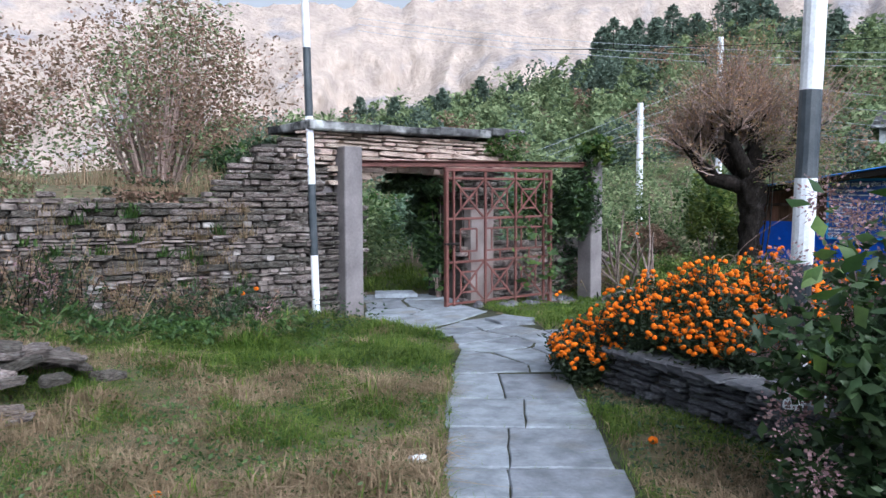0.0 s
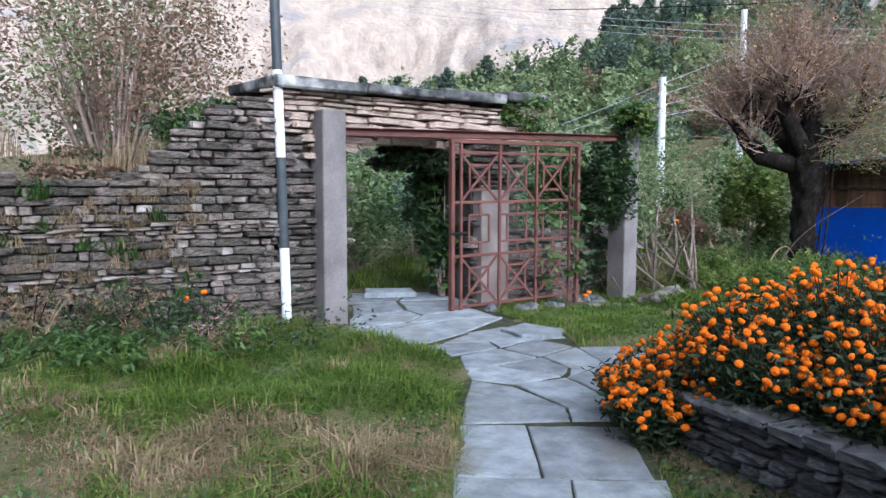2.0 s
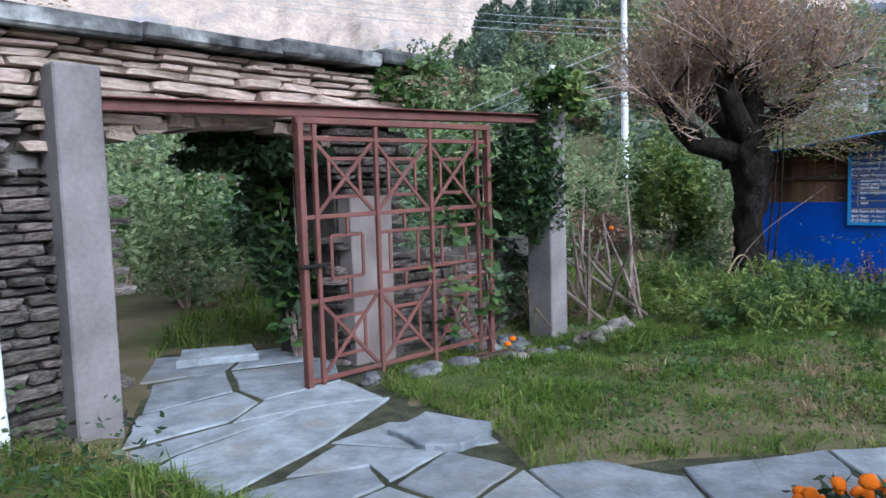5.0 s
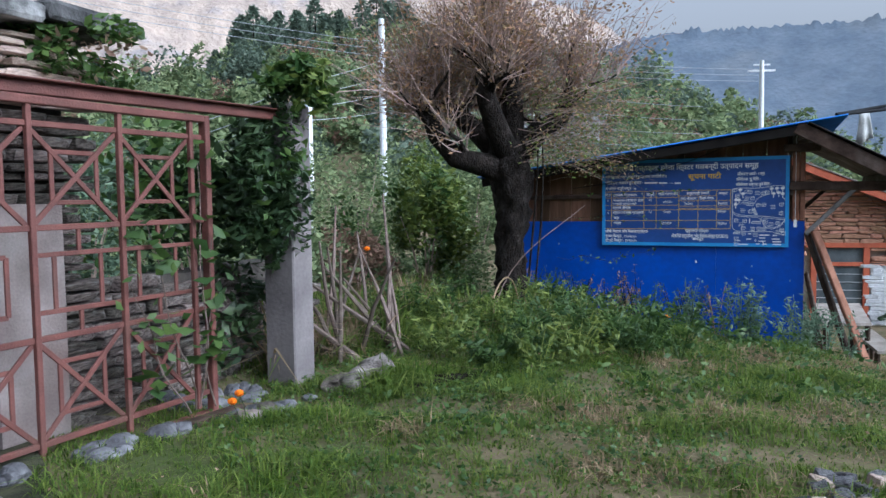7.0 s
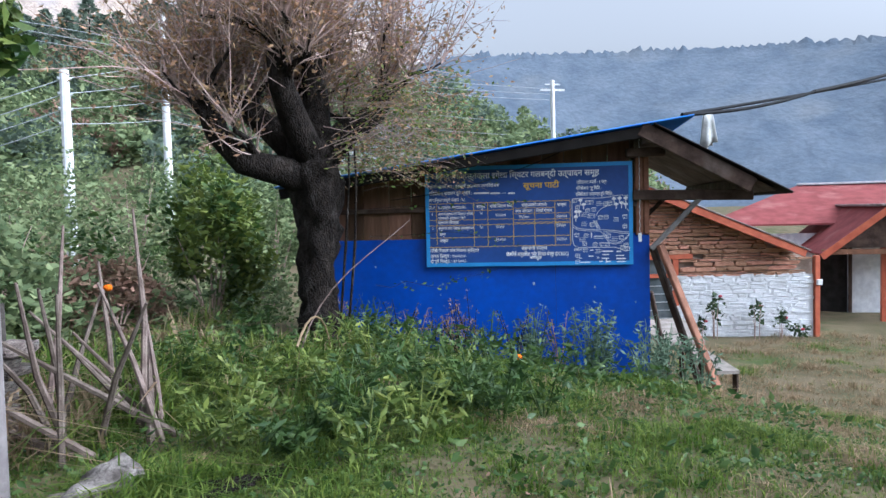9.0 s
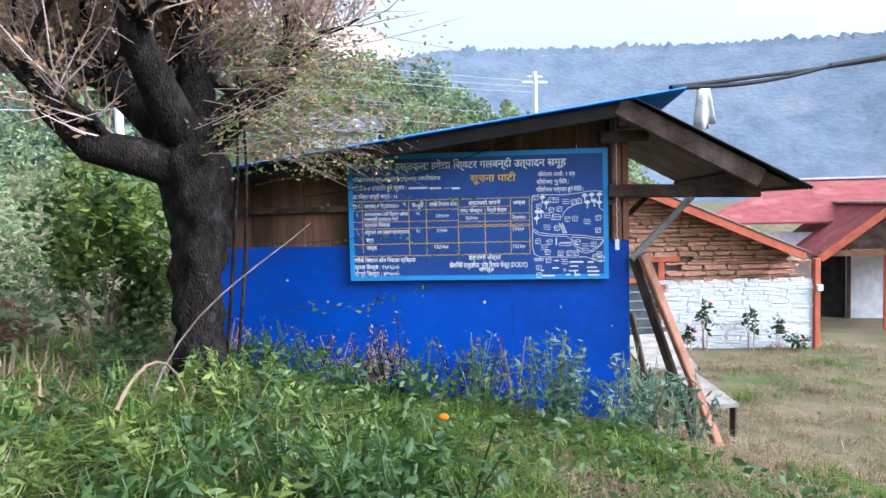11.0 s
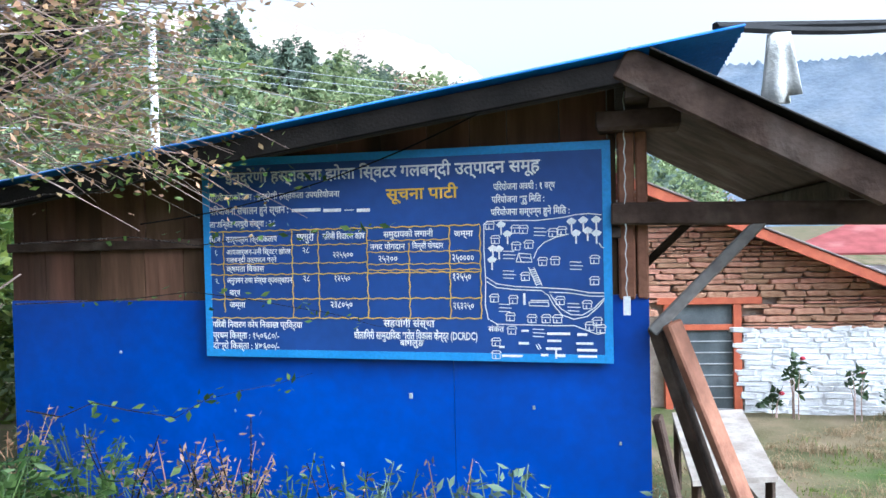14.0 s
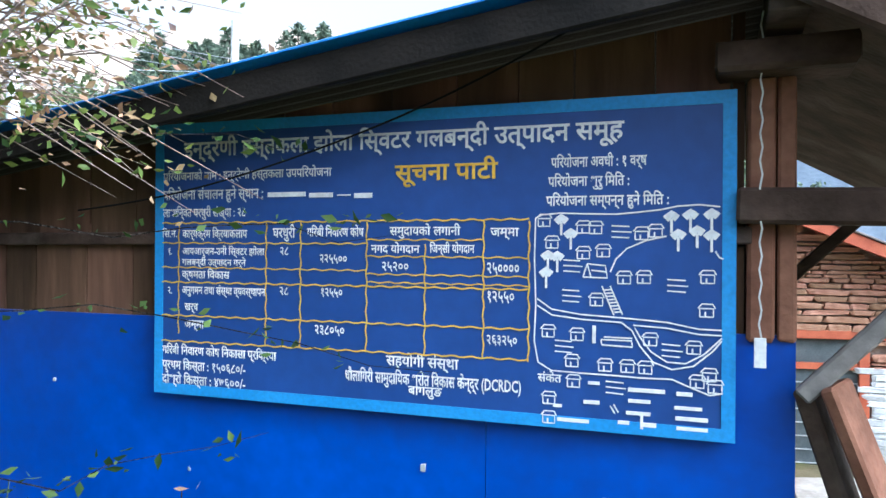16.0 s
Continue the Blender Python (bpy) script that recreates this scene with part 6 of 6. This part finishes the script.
def lawn(n, x0, x1, y0, y1, green, ln):
    x, y = rng.uniform(x0, x1, n), rng.uniform(y0, y1, n)
    tuft = rng.integers(0, n, n) // 22 * 22
    near = rng.uniform(0, 1, n) < 0.62
    x = np.where(near, x[tuft] + rng.normal(0, 0.035, n), x)
    y = np.where(near, y[tuft] + rng.normal(0, 0.035, n), y)
    k = ~paved(x, y)
    u = SHED.inverted()
    sx = u[0][0] * x + u[0][1] * y + u[0][3]
    sy = u[1][0] * x + u[1][1] * y + u[1][3]
    k &= ~((sx > -4.0) & (sx < 0.3) & (sy > 0.0))
    wy = -0.49 * (x + 1.9) + 0.87 * (y - 10.4)
    k &= ~((x < -1.4) & (wy > -0.05))
    x, y = x[k], y[k]
    g = patch(x, y, 0.9, 5.0) + 0.5 * patch(x, y, 3.1, 9.0) + green(x, y) + rng.normal(0, 0.12, len(x))
    is_g = g > 0
    tall = np.clip(0.75 + 1.1 * patch(x, y, 1.4, 2.0), 0.35, 2.0)
    L = ln * tall * rng.uniform(0.5, 1.4, len(x))
    return x, y, L, is_g


bag = {True: [[], [], []], False: [[], [], []]}
left_green = lambda x, y: 0.75 * np.exp(-((y - 8.9) / 1.9) ** 2) - 0.3 - 0.12 * sstep(7.2, 5.0, y)
for n, x0, x1, y0, y1, gr, ln in ((120000, -5.0, 0.35, 3.2, 10.6, left_green, 0.085), (16000, -5.0, 0.3, 3.4, 8.0, lambda x, y: 0.02 + 0 * x, 0.12), (14000, -3.5, 0.2, 7.6, 10.6, lambda x, y: 0.5 + 0 * x, 0.13),
                                   (14000, 1.38, 2.4, 3.4, 7.6, lambda x, y: 0.35 + 0 * x, 0.07), (98000, 0.7, 9.6, 9.6, 15.8, lambda x, y: 0.5 - 0.08 * (x - 3.5) - 0.25 * (y < 11.2), 0.085),
                                   (26000, 3.0, 8.6, 12.8, 16.6, lambda x, y: 0.4 + 0 * x, 0.15), (52000, 7.5, 20.5, 9.5, 17.5, lambda x, y: -0.3 + 0 * x, 0.10),
                                   (7000, -5.0, -1.7, 8.2, 10.4, lambda x, y: -0.1 + 0 * x, 0.17), (6000, -2.5, 1.0, 13.2, 17.0, lambda x, y: 0.5 + 0 * x, 0.2), (9000, 2.4, 6.0, 14.0, 19.0, lambda x, y: 0.1 + 0 * x, 0.35)):
    x, y, L, is_g = lawn(n, x0, x1, y0, y1, gr, ln)
    for k in (True, False):
        for q, arr in zip(bag[k], (x[is_g == k], y[is_g == k], L[is_g == k])):
            q.append(arr)
for k, m_, nm, lab in ((True, M_GRASS, "green_grass", "uneven green grass and low weeds"), (False, M_DRY, "dry_grass", "straw-coloured dry grass")):
    x, y, L = (np.concatenate(q) for q in bag[k])
    v, f = blades(x, y, L * 1.1, 0.005 + 0.05 * L, 1.35)
    tagged(new(nm, arrmesh(nm, v, f, m_)), lab, "grass", kind="stuff")
# tufts on the wall top
wx, wy_ = rng.uniform(-5, -0.2, 1500), rng.uniform(0.1, 0.5, 1500)
pp = np.array([WALL @ Vector((a, b, 0)) for a, b in zip(wx, wy_)])
v, f = blades(pp[:, 0], pp[:, 1], 0.22 * rng.uniform(0.4, 1.5, 1500) * (0.4 + (np.sin(wx * 5) > 0.2)), np.full(1500, 0.008), 0.5)
v[:, 2] += 1.58 + np.repeat(np.clip((wx + 1.0) * 0.55, 0, 0.6), 5)
tagged(new("wall_top_grass", arrmesh("wall_top_grass", v, f, M_DRY)), "dry grass tufts on the stone wall", "grass", kind="stuff")
# small plants rooted in the joints of the wall
for m_, nm, n_c, lab in ((M_DRY, "wall_joint_grass", 120, "dry grass tufts rooted in the wall joints"), (M_LEAFG, "wall_joint_weeds", 42, "small green weeds rooted in the wall joints")):
    cx, cz = rng.uniform(-5, -0.4, n_c), rng.uniform(0.15, 1.5, n_c)
    ci = rng.integers(0, n_c, n_c * 26)
    pp = np.array([WALL @ Vector((cx[c] + rng.normal(0, 0.05), -0.03, 0)) for c in ci])
    v, f = blades(pp[:, 0], pp[:, 1], rng.uniform(0.06, 0.24, len(ci)), np.full(len(ci), 0.007 if m_ is M_DRY else 0.02), 1.1)
    v[:, 2] += np.repeat(cz[ci], 5) - np.repeat(height(pp[:, 0], pp[:, 1]), 5)
    tagged(new(nm, arrmesh(nm, v, f, m_)), lab, "grass", kind="stuff")
# ground-hugging leaves of weeds
x, y = rng.uniform(2.6, 8.4, 9000), rng.uniform(11.2, 16.4, 9000)
u = -0.753 * (x - 9.315) - 0.658 * (y - 14.383)
k = (u > 0.1) & (rng.uniform(0, 1, 9000) < np.clip(1.3 - u / 2.6, 0.12, 1))
x, y, u = x[k], y[k], u[k]
pz = height(x, y) + rng.uniform(0.02, 0.42, len(x)) * np.clip(1.2 - u / 3, 0.25, 1)
tagged(leaves("weed_leaves", np.stack([x, y, pz], 1), 0.05, M_LEAFG, None, 101, "low green broad-leaved weeds"), category="weeds", kind="stuff")
x, y = rng.uniform(-4.5, -0.6, 3200), rng.uniform(7.6, 10.6, 3200)
wy = -0.49 * (x + 1.9) + 0.87 * (y - 10.4)
k = (wy < -0.05) & (wy > -1.2)
x, y, wy = x[k], y[k], wy[k]
tagged(leaves("wall_foot_weeds", np.stack([x, y, height(x, y) + rng.uniform(0.0, 0.5, len(x)) * np.exp(wy * 1.2)], 1), 0.035, M_LEAFD, None, 102, "dark weeds at the foot of the wall"), category="weeds", kind="stuff")

def bezier(a, b, c, d, n=10):
    a, b, c, d = (Vector(q) for q in (a, b, c, d))
    return [a * (1 - t) ** 3 + b * 3 * t * (1 - t) ** 2 + c * 3 * t * t * (1 - t) + d * t ** 3 for t in [i / (n - 1) for i in range(n)]]


# ---- tall weeds along the shed ----
random.seed(55)


def weed(x, y, h, mtl, lab, size, seed, n=60, spread=0.12, cat="weed", name="tall_weed", group="weeds along the shed"):
    g = np.random.default_rng(seed)
    s = thing(name, pose(x, y, zt(x, y)), lab, cat, group)
    st, pts = Geo(), []
    for k in range(5):
        a = g.uniform(0, 6.283)
        tip = Vector((math.cos(a) * spread * 1.3, math.sin(a) * spread * 1.3, h * g.uniform(0.65, 1.0)))
        st.tube([(0, 0, -0.03), tip * 0.5 + Vector((0, 0, 0.04)), tip], [0.006, 0.005, 0.003], 4)
        for j in range(n // 5):
            t_ = g.uniform(0.2, 1)
            pts.append(np.array(tip * t_) + g.normal(size=3) * np.array([0.05, 0.05, 0.03]) * (1.3 - t_ * 0.8))
    tagged(part("stalk_cluster", st, M_BARK if mtl is M_HYDR or mtl is M_LEAFB else mtl, s), kind="stuff")
    tagged(leaves("foliage", np.array(pts), size, mtl, s, seed, length=2.6), kind="stuff")
    return s


for i in range(16):
    p = SHED @ Vector((random.uniform(-1.3, 0.75), random.uniform(-0.95, -0.2), 0))
    weed(p.x, p.y, random.uniform(0.45, 0.85) * (1.25 if i % 4 == 0 else 1), M_LEAFS, "grey-green mugwort-like weed against the blue wall", 0.032, 200 + i, 120, 0.14)
for i in range(24):
    p = SHED @ Vector((random.uniform(-3.7, -0.8), random.uniform(-0.8, -0.15), 0))
    weed(p.x, p.y, random.uniform(0.4, 0.85), (M_LEAFB, M_LEAFD, M_LEAFG, M_LEAFT)[i % 4], "withered reddish weed against the blue wall", 0.018, 500 + i, 110, 0.16)
for i in range(14):
    p = SHED @ Vector((random.uniform(-4.4, -2.6), random.uniform(-1.7, -0.5), 0))
    weed(p.x, p.y, random.uniform(0.35, 0.7), M_LEAFG, "leafy green weed near the tree", 0.045, 260 + i, 70, 0.16)
tagged(part("bent_grass_stalk", Geo().tube(bezier((5.6, 15.0, -0.1), (5.5, 14.9, 0.7), (5.15, 14.65, 0.65), (4.95, 14.5, 0.36)), [0.006 + 0.0007 * i for i in range(10)], 5), M_DRY), "pale bent dead stalk by the tree", "stalk")
tagged(part("bare_sapling", Geo().tube(bezier((5.3, 15.2, -0.1), (5.5, 15.3, 0.75), (6.1, 15.2, 0.95), (6.6, 15.1, 1.35)), [0.009 - 0.0006 * i for i in range(10)], 5), M_STICK), "thin bare sapling before the trunk", "sapling")
# clover and small leaves through the lawns
for nm, n, x0, x1, y0, y1, m_, sd in (("lawn_clover", 26000, -4.6, 0.2, 3.4, 10.2, M_LEAFG, 111), ("lawn_clover", 30000, 1.6, 9.0, 10.2, 15.2, M_LEAFG, 112), ("fallen_leaves", 1500, -4.6, 8.5, 3.4, 13.5, M_LEAFB, 113), ("bed_foot_clover", 5000, 1.4, 2.5, 3.4, 7.2, M_LEAFD, 114)):
    x, y = rng.uniform(x0, x1, n), rng.uniform(y0, y1, n)
    k = (~paved(x, y)) & (patch(x, y, 1.3, 4.0) + rng.normal(0, 0.25, n) > -0.05) & ~((x < -1.4) & (-0.49 * (x + 1.9) + 0.87 * (y - 10.4) > -0.05)) & (-0.753 * (x - 9.315) - 0.658 * (y - 14.383) > 0.05)
    x, y = x[k], y[k]
    tagged(leaves(nm, np.stack([x, y, height(x, y) + rng.uniform(0.005, 0.06, len(x))], 1), 0.026, m_, None, sd, "small green leaves through the short lawn" if m_ is not M_LEAFB else "scattered dry brown leaves on the grass", length=1.3), category="ground cover", kind="stuff")

# weeds at the foot of the long wall
for i in range(44):
    q = random.uniform(-4.6, -0.3)
    p = WALL @ Vector((q, random.uniform(-0.8, -0.12), 0))
    weed(p.x, p.y, random.uniform(0.4, 0.75) * (1.35 if q < -2 else 0.85), (M_LEAFB, M_LEAFD, M_DRY, M_LEAFD, M_HYDR)[i % 5], "withered weed at the foot of the stone wall", 0.024, 300 + i, 160, 0.22, group="weeds at the wall")
for i in range(26):
    p = WALL @ Vector((random.uniform(-3.6, 0.3), random.uniform(-1.7, -0.5), 0))
    weed(p.x, p.y, random.uniform(0.15, 0.34), M_LEAFG, "low leafy weed in the grass by the wall", 0.035, 400 + i, 90, 0.18, group="leafy weeds by the wall")
# tufts of grass in the joints of the path
jx, jy = [], []
for y_ in rows_y[4:]:
    k = rng.integers(15, 60)
    jx.append(rng.uniform(0.35, 1.3, k) ** 1.0)
    jy.append(y_ + rng.normal(0, 0.012, k))
jx.append(0.27 + rng.normal(0, 0.03, 500))
jy.append(rng.uniform(3.5, 8.4, 500))
jx.append(1.33 + rng.normal(0, 0.03, 400))
jy.append(rng.uniform(3.5, 7.6, 400))
jx, jy = np.concatenate(jx), np.concatenate(jy)
v, f = blades(jx, jy, rng.uniform(0.07, 0.14, len(jx)), np.full(len(jx), 0.006), 1.1)
tagged(new("joint_grass", arrmesh("joint_grass", v, f, M_GRASS)), "short grass growing in the path joints", "grass", kind="stuff")

# small white house on the hillside, behind the tree
hh = thing("hillside_house", axes(27.0, 45.5, zt(27, 45.5) - 0.3, 0.8, -0.6), "small white house with a pale tin roof on the hillside", "house")
part("wall", Geo().box((-2.2, 0, -1), (2.2, 3.5, 3.2)), M_LIME, hh)
part("roof", Geo().add([(-2.6, -0.5, 3.1), (2.6, -0.5, 3.1), (2.6, 4, 3.1), (-2.6, 4, 3.1), (-2.6, 1.75, 4.2), (2.6, 1.75, 4.2)], [(0, 1, 5, 4), (2, 3, 4, 5), (1, 2, 5), (3, 0, 4), (3, 2, 1, 0)]), M_COPE, hh)
for wx_ in (-1.2, 0.9):
    part("window", Geo().box((wx_, -0.05, 1.3), (wx_ + 0.7, 0.02, 2.3), bev=0.02), M_GLASS, hh)

# rank green weeds before the tree
for i in range(58):
    x, y = random.uniform(3.9, 6.3), random.uniform(12.7, 15.6)
    weed(x, y, random.uniform(0.3, 0.68), M_LEAFG if i % 2 else M_LEAFY, "leafy green weed in the rank grass", 0.034, 340 + i, 130, 0.2, group="rank weeds by the tree")

# ---- stones of the walls, last ----
drystone(wl, 5.55, wall_top, M_STONE, 21, lmin=0.10, lmax=0.40, hmin=0.035, hmax=0.09, gap=0.012, proud=0.06)
drystone(ah, 2.8, lambda s: 2.5, M_STONEW, 33, x0=-0.78, inside=lambda s, z: arch_in(s, z) and (z > 2.02 or (z > 1.7 and -0.3 < s < 2.1)), hmin=0.045, hmax=0.09, lmin=0.2, lmax=0.6)
# left end is grey stone; right jamb uses it to imitate the arch's shade
drystone(ah, 2.8, lambda s: 2.04, M_STONE, 34, x0=-0.78, inside=lambda s, z: arch_in(s, z) and z <= 2.02 and not (z > 1.7 and -0.3 < s < 2.1), hmin=0.05, hmax=0.09, lmin=0.16, lmax=0.45, name="grey_stone", fill="small_grey_stone")
drystone(lw, 3.0, lambda s: 0.95 - 0.12 * s, M_STONE, 35, hmin=0.06, hmax=0.12, limit=120)
drystone(bedwall, 2.1, lambda s: 0.33, M_BEDST, 37, hmin=0.04, hmax=0.08, lmin=0.12, lmax=0.34, base=-0.08, depth=0.2)
drystone(house, HL - 0.2, lambda s: gable(s) - 0.1, M_BRICK, 39, x0=-0.9, hmin=0.05, hmax=0.13, lmin=0.2, lmax=0.65, base=1.66, depth=0.14, inside=lambda s, z: not (-0.62 < s < 1.22 and z < 2.24 and (s < 0.95 or z > 2.06)), name="wall_stone", fill="small_wall_stone", proud=0.012)
drystone(house, HL - 0.2, lambda s: 1.72, M_LIME, 40, x0=0.86, hmin=0.06, hmax=0.12, lmin=0.25, lmax=0.6, base=-0.1, depth=0.14, name="whitewashed_stone", fill="small_wall_stone", proud=0.006, gap=0.008)
